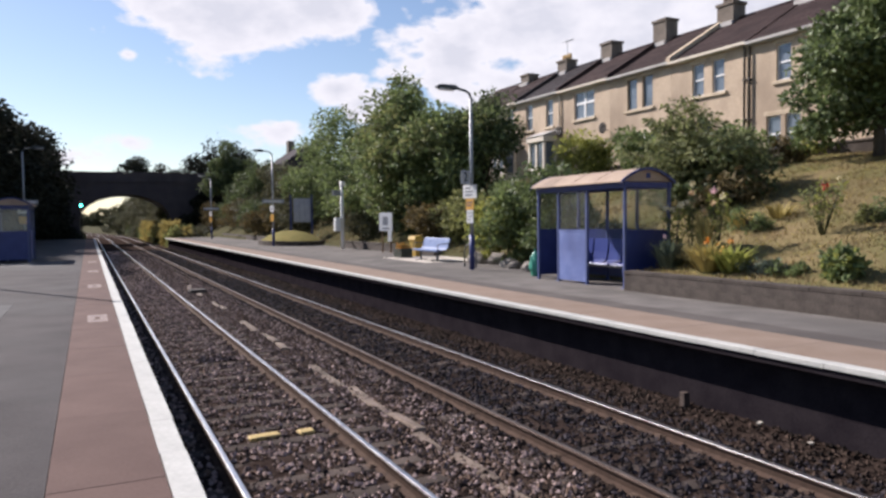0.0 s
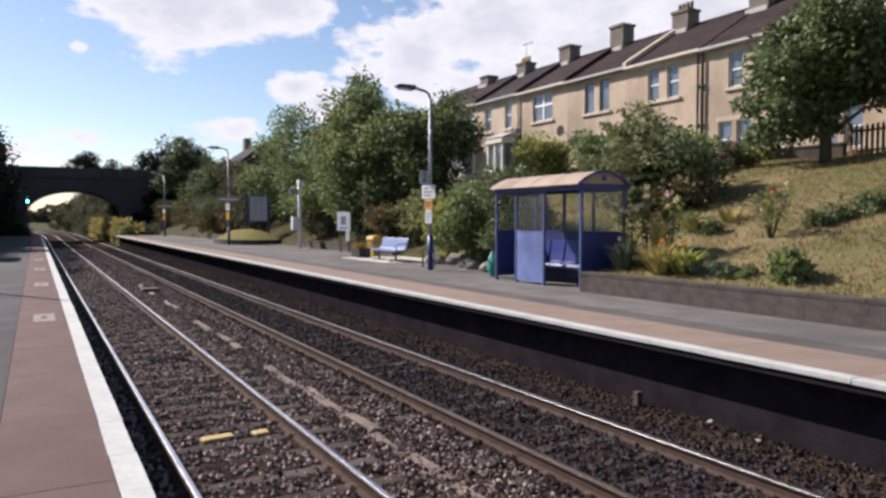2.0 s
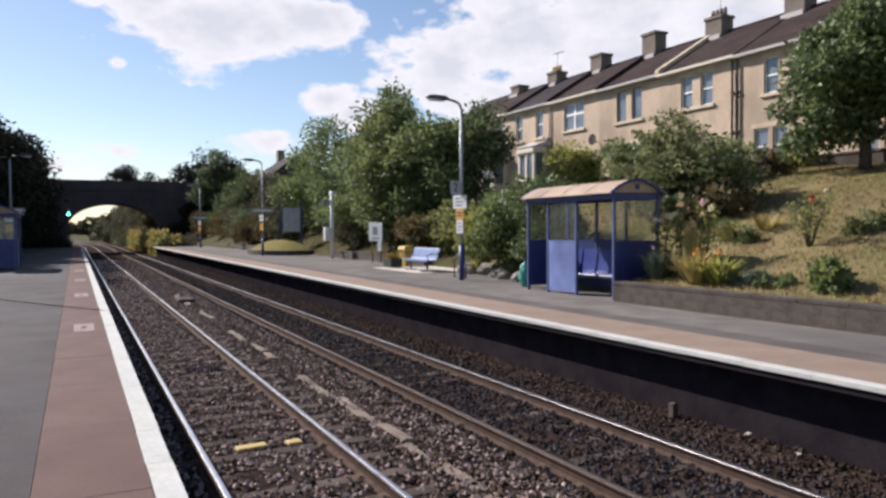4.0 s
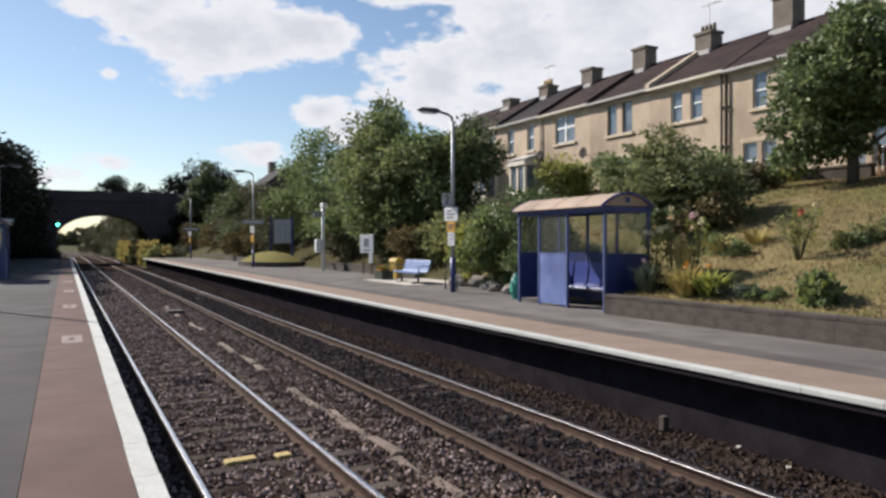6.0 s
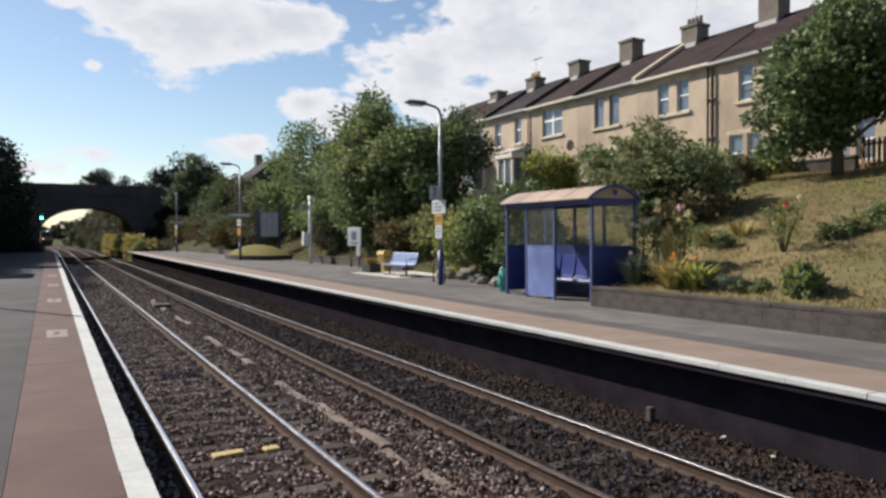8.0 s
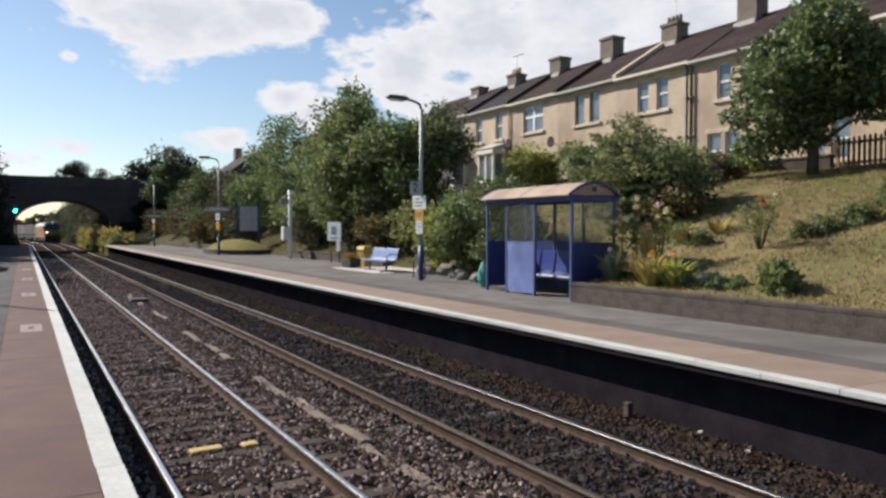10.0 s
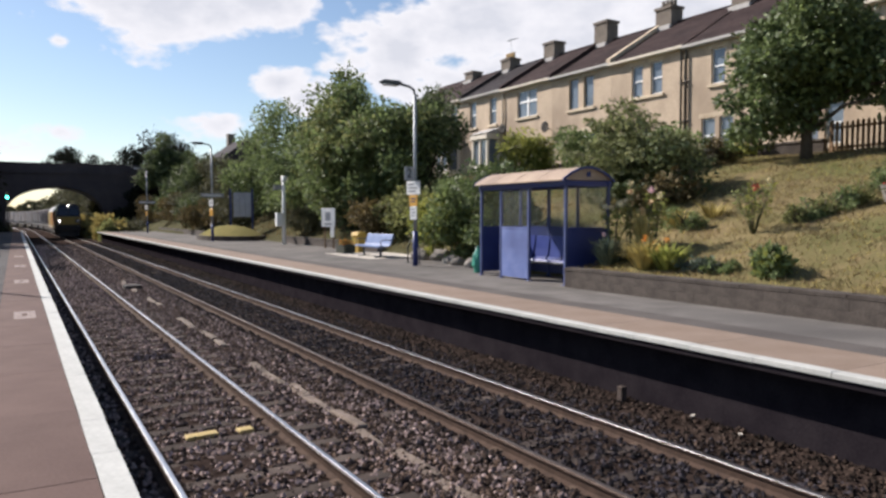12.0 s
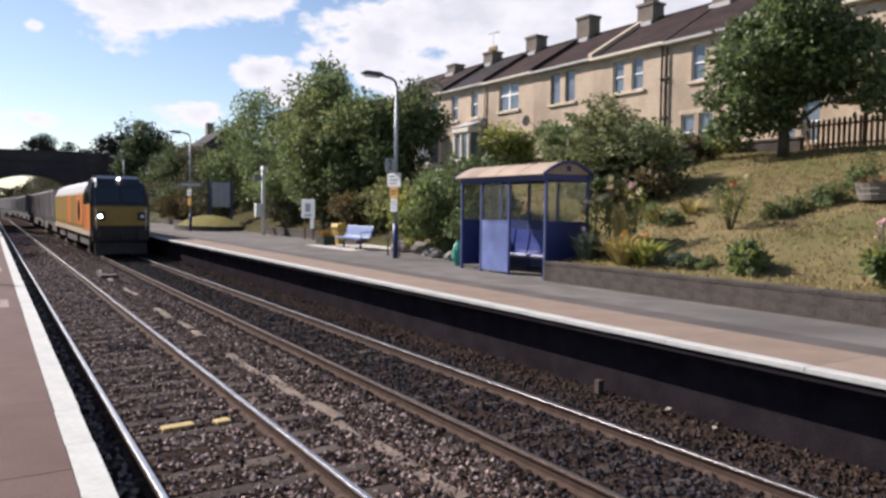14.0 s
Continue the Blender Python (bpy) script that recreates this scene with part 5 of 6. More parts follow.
BENCH_BLUE = mat("pale blue bench paint", (0.13, 0.18, 0.32), (0.18, 0.24, 0.39), 3, 0.45, 0.05, 30)
ROCK = mat("grey rockery stone", (0.15, 0.135, 0.12), (0.23, 0.21, 0.185), 3, 0.95, 0.5, 20, spread=0.2)
PALE_SLAB = mat("pale concrete slab", (0.42, 0.38, 0.33), (0.50, 0.46, 0.40), 2, 0.9, 0.2, 40)
TEAL = mat("green plastic sack", (0.03, 0.22, 0.16), (0.05, 0.28, 0.2), 4, 0.4, 0.3, 12)


def text_mesh(body, size):
    c = bpy.data.curves.new("lettering", "FONT")
    c.body, c.size, c.align_x, c.align_y, c.extrude = body, size, "CENTER", "CENTER", 0.003
    ob = bpy.data.objects.new("lettering", c)
    me = bpy.data.meshes.new_from_object(ob)
    bpy.data.objects.remove(ob)
    return me


def sign(x, y, z, w, h, face, label, turn=0.0, bars=(), word=None, ink=None):
    """A flat plate facing local -y, with lettering or bars standing off its face."""
    t = thing("sign", pose(x, y, z, 0, 0, turn), label, "sign")
    part("plate", boxes((-w / 2, w / 2, -0.012, 0.012, 0, h), bevel=0.004), face, t)
    part("back_clip", boxes((-0.05, 0.05, 0.012, 0.04, h * 0.3, h * 0.7)), GALV, t)
    for a, b, c, d in bars:
        part("text_bar", boxes((a * w - w / 2, b * w - w / 2, -0.017, -0.013, c * h, d * h)), ink or INK, t)
    if word:
        me = text_mesh(word, h * 0.95)
        me.materials.append(ink or SIGN_WHITE)
        part("numeral", me, None, t, at=pose(0, -0.016, h * 0.5, 90, 0, 0))
    return t


def build_signs():
    sign(10.02, 19.92, 2.68, 0.42, 0.42, SIGN_PALE, "pale grey square platform number sign on the lamp post", 22, word="2", ink=INK)
    sign(10.20, 19.97, 2.24, 0.60, 0.42, SIGN_WHITE, "white information sign on the lamp post", -75, bars=((0.15, 0.55, 0.7, 0.82), (0.15, 0.8, 0.45, 0.55), (0.15, 0.7, 0.2, 0.3)), ink=SIGN_GREY)
    sign(10.20, 19.97, 1.88, 0.36, 0.35, SIGN_YELLOW, "orange-yellow notice on the lamp post", -75, bars=((0.15, 0.85, 0.6, 0.7), (0.15, 0.7, 0.35, 0.45)), ink=BLUE)
    sign(10.20, 19.97, 1.46, 0.30, 0.41, SIGN_WHITE, "narrow white notice on the lamp post", -75, bars=((0.2, 0.8, 0.75, 0.82), (0.2, 0.8, 0.5, 0.57), (0.2, 0.6, 0.25, 0.32)), ink=SIGN_GREY)
    for x, y in ((10.12, 46.4), (-3.9, 48.9), (10.2, 72.9)):
        sign(x, y, 2.75, 1.5, 0.26, SIGN_GREY, "long grey station name board on a lamp post", 10, bars=((0.1, 0.9, 0.35, 0.65),), ink=SIGN_WHITE)
        sign(x - 0.08, y, 2.2, 0.5, 0.4, SIGN_WHITE, "small white notice on a lamp post", -75 if x > 0 else 10, bars=((0.2, 0.8, 0.4, 0.6),), ink=SIGN_GREY)
        sign(x - 0.08, y, 1.6, 0.4, 0.45, SIGN_YELLOW, "small yellow notice on a lamp post", -75 if x > 0 else 10)


build_signs()


def white_board_sign():
    t = thing("board_sign", pose(12.55, 33.0, 0, 0, 0, -68), "white sign board on two posts beside the path", "sign")
    part("board", boxes((-0.50, 0.42, -0.02, 0.02, 1.05, 1.95), bevel=0.006), SIGN_WHITE, t)
    part("emblem", boxes((-0.22, 0.12, -0.026, -0.021, 1.35, 1.75)), SIGN_GREY, t)
    part("text_bar", boxes((-0.3, 0.22, -0.026, -0.021, 1.15, 1.22)), SIGN_GREY, t)
    part("lower_plate", boxes((0.12, 0.36, -0.02, 0.02, 0.55, 1.05)), SIGN_WHITE, t)
    for x in (-0.33, 0.25):
        part("post", boxes((x - 0.03, x + 0.03, 0.02, 0.08, 0, 1.9)), TIMBER_DARK, t)


white_board_sign()


def sign_pole(x, y):
    """Pale pole with a lantern head and a help point box."""
    t = thing("help_point_post", pose(x, y, 0), "pale grey help point post with a side arm", "post")
    part("pole", tube(bmesh.new(), [(0, 0, 0), (0, 0, 3.6)], 0.11, 12, 0.09), SIGN_WHITE, t)
    part("camera_head", boxes((-0.12, 0.12, -0.3, 0.12, 3.5, 3.78), bevel=0.03), SIGN_WHITE, t)
    part("arm", boxes((-0.55, -0.06, -0.05, 0.05, 3.0, 3.3)), SIGN_GREY, t)
    part("help_box", boxes((-0.45, -0.1, -0.16, 0.16, 1.0, 1.75), bevel=0.03), SIGN_WHITE, t)


sign_pole(12.28, 39.0)


POSTER_PALE = mat("faded poster paper", (0.40, 0.41, 0.46), (0.30, 0.31, 0.36), 4, 0.6, 0, 30)


def poster_board():
    t = thing("notice_board", pose(12.9, 50.0, 0.75, 0, 0, -30), "dark-posted notice board with pale panels in a raised bed", "notice board")
    for x in (-0.75, 0.75):
        part("post", boxes((x - 0.06, x + 0.06, -0.06, 0.06, -0.1, 2.7)), BLUE, t)
    part("backing", boxes((-0.55, 0.66, -0.02, 0.03, 0.75, 2.45)), SIGN_GREY, t)
    for a, b in ((-0.53, -0.16), (-0.12, 0.25), (0.29, 0.64)):
        part("poster", boxes((a, b, -0.03, -0.021, 0.8, 2.4)), POSTER_PALE, t, "faded pale poster panel")


poster_board()


MOUND_GRASS = mat("yellow-green bed grass", (0.21, 0.17, 0.062), (0.135, 0.13, 0.045), 1.5, 0.95, 0.9, 14, spec=0.05)


def raised_bed():
    t = thing("raised_flower_bed", pose(12.0, 49.5, 0), "stone-edged raised bed of dry grass on the platform", "flower bed")
    n = 28
    ring = [(2.1 * math.cos(k * math.tau / n), 4.0 * math.sin(k * math.tau / n)) for k in range(n)]
    kerb = bmesh.new()
    lo, hi, inn = [kerb.verts.new((x, y, 0)) for x, y in ring], [kerb.verts.new((x, y, 0.3)) for x, y in ring], [kerb.verts.new((x * 0.9, y * 0.95, 0.3)) for x, y in ring]
    bot = [kerb.verts.new((x * 0.9, y * 0.95, 0.0)) for x, y in ring]
    for k in range(n):
        j = (k + 1) % n
        for a, b in ((lo, hi), (hi, inn), (inn, bot)):
            kerb.faces.new((a[k], a[j], b[j], b[k]))
    part("kerb", kerb, WALL_STONE, t)
    bm = bmesh.new()
    rings = []
    for f, z in ((0.93, 0.26), (0.7, 0.6), (0.4, 0.86), (0.12, 0.95)):
        rings.append([bm.verts.new((x * f, y * f, z + 0.03 * noise.noise((x * 3, y * 3, f)))) for x, y in ring])
    for a, b in zip(rings, rings[1:]):
        for k in range(n):
            bm.faces.new((a[k], a[(k + 1) % n], b[(k + 1) % n], b[k])).smooth = True
    bm.faces.new(rings[-1])
    part("mound", bm, MOUND_GRASS, t)


raised_bed()


def bench():
    """A row of pressed steel seats on one beam, facing the track."""
    t = thing("bench", pose(11.05, 24.25, 0.012), "pale blue pressed-metal bench on a concrete slab", "bench")
    shape = [(0.0, 0.38), (0.0, 0.42), (0.06, 0.445), (0.25, 0.43), (0.40, 0.44), (0.47, 0.50), (0.57, 0.84), (0.60, 0.87), (0.63, 0.86), (0.51, 0.48), (0.43, 0.41), (0.25, 0.40)]
    pan = mesh_of("seat_shell", prism(bmesh.new(), shape, "y", 0.006, 0.554), BENCH_BLUE)
    for k in range(4):
        part("seat_shell", pan, None, t, at=pose(0, k * 0.56, 0))
    part("beam", boxes((0.2, 0.28, 0.05, 2.2, 0.33, 0.398)), SIGN_BLACK, t)
    for y in (0.35, 1.85):
        part("leg", boxes((0.21, 0.27, y, y + 0.06, 0.0, 0.329), (0.0, 0.5, y, y + 0.06, 0.0, 0.03)), SIGN_BLACK, t)
    arm = mesh_of("armrest", tube(bmesh.new(), [(0.08, 0, 0.44), (0.06, 0, 0.62), (0.12, 0, 0.66), (0.52, 0, 0.66)], 0.018, 8), SIGN_BLACK)
    for y in (-0.01, 2.25):
        part("armrest", arm, None, t, at=pose(0, y, 0))
    return t


bench()
solid("concrete_slab", boxes((10.55, 13.2, 24.0, 28.4, -0.05, 0.012)), PALE_SLAB, "pale concrete slab under the bench", "slab", kind="structure")


def planter(x, y):
    t = thing("wooden_planter", pose(x, y, 0.012, 0, 0, 10) @ Matrix.Diagonal((0.55, 0.44, 0.8, 1)), "dark stained wooden planter filled with orange flowers", "planter")
    for k in range(3):
        z = 0.03 + k * 0.15
        part("front_board", boxes((-0.5, -0.46, -0.7, 0.7, z, z + 0.14)), PLANTER_DARK, t)
        part("back_board", boxes((0.46, 0.5, -0.7, 0.7, z, z + 0.14)), PLANTER_DARK, t)
        for y1 in (-0.7, 0.66):
            part("end_board", boxes((-0.455, 0.455, y1, y1 + 0.04, z, z + 0.14)), PLANTER_DARK, t)
    part("soil", boxes((-0.45, 0.45, -0.65, 0.65, 0.03, 0.42)), EARTH, t)
    rng = np.random.default_rng(8)
    cl = [((rng.uniform(-0.4, 0.4), rng.uniform(-0.6, 0.6), 0.55), (0.2, 0.2, 0.16)) for _ in range(14)]
    part("foliage", crown_mesh("foliage", leaves(rng, cl, 500, 0.1), LEAF_MID), None, t)
    part("bloom_mass", crown_mesh("bloom_mass", leaves(rng, cl, 520, 0.10), BLOOM_ORANGE), None, t)


BLOOM_ORANGE = mat("orange petals", (0.72, 0.26, 0.03), (0.75, 0.36, 0.05), 5, 0.7, 0, 30, spread=0.2, island=True)
BLOOM_PEACH = mat("peach petals", (0.72, 0.46, 0.24), (0.74, 0.56, 0.36), 5, 0.7, 0, 30, spread=0.15, island=True)
BLOOM_RED = mat("dark red petals", (0.38, 0.02, 0.02), (0.46, 0.04, 0.03), 5, 0.7, 0, 30, spread=0.2, island=True)
BLOOM_PINK = mat("pink petals", (0.72, 0.42, 0.46), (0.76, 0.52, 0.54), 5, 0.7, 0, 30, spread=0.2, island=True)
LEAF_GREY = mat("grey-green leaves", (0.11, 0.14, 0.10), (0.15, 0.18, 0.13), 3, 0.7, 0, 30, spread=0.3, island=True, through_light=0.2)
planter(11.3, 28.0)


def grit_bin():
    t = thing("grit_bin", pose(12.2, 28.7, 0.0, 0, 0, 8), "yellow plastic grit bin behind the bench", "grit bin")
    part("tub", prism(bmesh.new(), [(-0.16, 0.0), (0.16, 0.0), (0.2, 0.7), (-0.2, 0.7)], "y", -0.24, 0.24), PLANTER_YELLOW, t)
    part("lid", prism(bmesh.new(), [(-0.23, 0.7), (0.23, 0.7), (0.23, 0.75), (0.14, 0.9), (-0.17, 0.88), (-0.23, 0.75)], "y", -0.27, 0.27), PLANTER_YELLOW, t)


grit_bin()


def rock(x, y, s, seed):
    rng = np.random.default_rng(seed)
    bm = bmesh.new()
    bmesh.ops.create_icosphere(bm, subdivisions=2, radius=1)
    for v in bm.verts:
        d = 1 + 0.35 * noise.noise(v.co * 1.3 + Vector((seed, 0, 0)))
        v.co = Vector((v.co.x * s * d, v.co.y * s * 1.2 * d, v.co.z * s * 0.7 * d))
    ob = solid("rock", bm, ROCK, "rough grey rockery stone beside the path", "rock", "rockery stones")
    ob.matrix_basis = pose(x, y, max(ground_z(x, y), 0) + s * 0.35, 0, 0, rng.uniform(0, 180))


for _k, (_x, _y, _s) in enumerate(((11.9, 22.6, 0.28), (12.2, 23.2, 0.35), (12.4, 21.9, 0.4), (11.6, 19.6, 0.22), (11.5, 18.6, 0.26), (12.6, 23.9, 0.3), (11.35, 17.9, 0.2), (12.9, 24.4, 0.33), (11.9, 20.4, 0.3))):
    rock(_x, _y, _s, _k + 3)


def hoop_stand(x, y):
    t = thing("bicycle_stand", pose(x, y, 0), "dark hooped cycle stand beside the lamp post", "cycle stand")
    part("hoop", tube(bmesh.new(), [(0, -0.4, 0), (0, -0.4, 0.5), (0, -0.25, 0.72), (0, 0.0, 0.78), (0, 0.25, 0.72), (0, 0.4, 0.5), (0, 0.4, 0)], 0.025, 8), SIGN_BLACK, t)
    part("base_plate", boxes((-0.06, 0.06, -0.5, 0.5, 0.0, 0.012)), SIGN_BLACK, t)


for _y in (21.0,):
    hoop_stand(10.75, _y)


def sack(x, y):
    bm = bmesh.new()
    bmesh.ops.create_uvsphere(bm, u_segments=16, v_segments=10, radius=1)
    for v in bm.verts:
        d = 1 + 0.25 * noise.noise(v.co * 2.2)
        pinch = 1 - 0.55 * max(v.co.z, 0) ** 2
        v.co = Vector((v.co.x * 0.17 * d * pinch, v.co.y * 0.17 * d * pinch, v.co.z * 0.38 * d))
    ob = solid("plastic_sack", bm, TEAL, "green plastic sack beside the shelter", "sack")
    ob.matrix_basis = pose(x, y, 0.34)


sack(10.5, 16.75)

# ---- signal ----
LAMP_GREEN = glow("green signal lens", (0.05, 1.0, 0.75), 9.0)


def signal_post(x, y):
    t = thing("railway_signal", pose(x, y, -1.3), "dark railway signal post showing a green light", "signal")
    part("post", tube(bmesh.new(), [(0, 0, 0), (0, 0, 4.6)], 0.08, 10), GRIME, t)
    part("signal_head", boxes((-0.22, 0.22, -0.12, 0.12, 4.3, 5.6), bevel=0.03), LOCO_BLACK, t)
    for k in range(3):
        h = part("hood", tube(bmesh.new(), [(0, -0.12, 4.55 + k * 0.38), (0, -0.30, 4.55 + k * 0.38)], 0.15, 14), LOCO_BLACK, t)
        part("lens", tube(bmesh.new(), [(0, -0.301, 4.55 + k * 0.38), (0, -0.31, 4.55 + k * 0.38)], 0.14, 14), LAMP_GREEN if k == 1 else CAB_GLASS, h)
    part("ladder", boxes((-0.2, -0.17, 0.12, 0.15, 0, 4.3), (0.17, 0.2, 0.12, 0.15, 0, 4.3)), GRIME, t)


signal_post(-1.25, 92.0)

# ---- between the rails ----
TRACK_YELLOW = mat("yellow painted plate", (0.46, 0.34, 0.12), (0.36, 0.26, 0.11), 6, 0.7, 0.1, 40, dirt=(0.42, 0.3, 0.1))


TROUGH = mat("dirty trough concrete", (0.12, 0.09, 0.07), (0.20, 0.155, 0.125), 7, 0.95, 0.5, 30, dirt=(0.08, 0.06, 0.045), spread=0.15)


def small_track_things():
    for x, y, w in ((1.32, 8.8, 0.38), (1.83, 8.76, 0.19)):
        ob = solid("marker_plate", boxes((-w / 2, w / 2, -0.085, 0.085, 0, 0.05), bevel=0.012), TRACK_YELLOW, "worn yellow plate fixed between the rails", "plate", "yellow plates between the rails")
        ob.matrix_basis = pose(x, y, RAIL_Z - 0.15, 0, 0, 4)
    lid = mesh_of("trough_lid", boxes((-0.085, 0.085, -0.46, 0.46, 0, 0.06), bevel=0.02), TROUGH)
    y = 3.0
    rng = random.Random(5)
    tr = tagged(new("cable_trough"), "broken pale concrete cable trough lids between the tracks", "cable trough")
    while y < 32:
        if not (13.2 < y < 14.6 or 19.5 < y < 22 or 25 < y < 27):
            part("trough_lid", lid, None, tr, at=pose(3.11 + rng.uniform(-0.06, 0.06), y, RAIL_Z - 0.212 + rng.uniform(-0.02, 0.02), rng.uniform(-2, 2), rng.uniform(-9, 9), rng.uniform(-5, 5)))
        y += 0.95
    ob = solid("junction_box", boxes((-0.3, 0.3, -0.35, 0.35, 0, 0.16), bevel=0.03), GRIME, "dark metal box lying between the tracks", "box")
    ob.matrix_basis = pose(3.12, 28.7, RAIL_Z - 0.2)
    ob = solid("stub_post", boxes((-0.05, 0.05, -0.05, 0.05, 0, 0.3), bevel=0.01), SLEEPER, "short brown stub post below the platform edge", "post")
    ob.matrix_basis = pose(6.62, 7.25, RAIL_Z - 0.16)


small_track_things()


def litter(x, y, w, turn):
    bm = boxes((-w, w, -0.03, 0.03, 0, 0.02), bevel=0.006)
    for v in bm.verts:
        v.co.z += 0.03 * abs(v.co.x) / w
    ob = solid("scrap_of_paper", bm, PALE_SLAB, "crumpled white scrap of litter on the ballast", "litter", "litter on the ballast")
    ob.matrix_basis = pose(x, y, RAIL_Z - 0.04, 0, 0, turn)


litter(6.70, 6.1, 0.05, 25)
litter(6.55, 5.3, 0.022, -40)

# ---- garden on the bank ----


def clump(name, x, y, seed, h, r, count, material, label, blooms=None, nb=0, blade=0.22, lean=0.35, category="plant", group="", blade_w=0.05):
    """Strap leaves that rise from one foot and arch outwards, with flower heads."""
    rng = np.random.default_rng(seed)
    t = thing(name, pose(x, y, foot_z(x, y) - 0.03), label, category, group)
    V, F = [], []
    for _ in range(count):
        a, q = rng.random() * math.tau, rng.random() ** 0.6
        foot = np.array((math.cos(a) * r * 0.45 * q, math.sin(a) * r * 0.45 * q, 0))
        out = np.array((math.cos(a), math.sin(a), 0)) * r * q * (1 + lean)
        hh = h * (0.5 + 0.6 * rng.random())
        side = np.array((-math.sin(a), math.cos(a), 0)) * blade_w * (0.5 + rng.random()) * 0.5
        p1, p2, p3 = foot, foot + out * 0.45 + (0, 0, hh * 0.75), foot + out + (0, 0, hh * (0.75 + 0.35 * rng.random()))
        i = len(V)
        V += [tuple(p1 - side), tuple(p1 + side), tuple(p2 + side), tuple(p2 - side), tuple(p3)]
        F += [(i, i + 1, i + 2, i + 3), (i + 3, i + 2, i + 4)]
    part("foliage", raw("foliage", V, F, material), None, t)
    for k in range(nb):
        a = rng.random() * math.tau
        rr = r * rng.random() * 0.8
        c = (math.cos(a) * rr, math.sin(a) * rr, h * (0.85 + 0.3 * rng.random()))
        part("stem", tube(bmesh.new(), [(c[0] * 0.3, c[1] * 0.3, 0), (c[0] * 0.8, c[1] * 0.8, c[2] * 0.6), c], 0.008, 5), LEAF_DARK, t)
        part("flower", crown_mesh("flower", leaves(rng, [(c, (0.03, 0.03, 0.03))], 24, 0.05), blooms), None, t)
    return t


def rose(x, y, seed, h, blooms, label, n=6, spread=0.35, count=260):
    rng = np.random.default_rng(seed)
    t = thing("rose_bush", pose(x, y, foot_z(x, y) - 0.03), label, "rose bush")
    for k in range(n):
        a = rng.random() * math.tau
        tip = np.array((math.cos(a) * spread * rng.random(), math.sin(a) * spread * rng.random(), h * (0.75 + 0.3 * rng.random())))
        part("stem", tube(bmesh.new(), [(0.03 * math.cos(a), 0.03 * math.sin(a), 0), tuple(tip * (0.5, 0.5, 0.55)), tuple(tip)], 0.014, 5, 0.007), TWIG if k % 2 else LEAF_DARK, t)
        cl = [(tuple(tip * (f, f, f)), (0.12, 0.12, 0.12)) for f in (0.5, 0.7, 0.88)]
        tagged(part("leaf_spray", crown_mesh("leaf_spray", leaves(rng, cl, count // n, 0.085), LEAF_BRIGHT if k % 2 else LEAF_OLIVE), None, t), kind="stuff")
        if k < len(blooms):
            part("flower", crown_mesh("flower", leaves(rng, [(tuple(tip + (0, 0, 0.03)), (0.04, 0.04, 0.035))], 40, 0.06), blooms[k]), None, t)
    return t


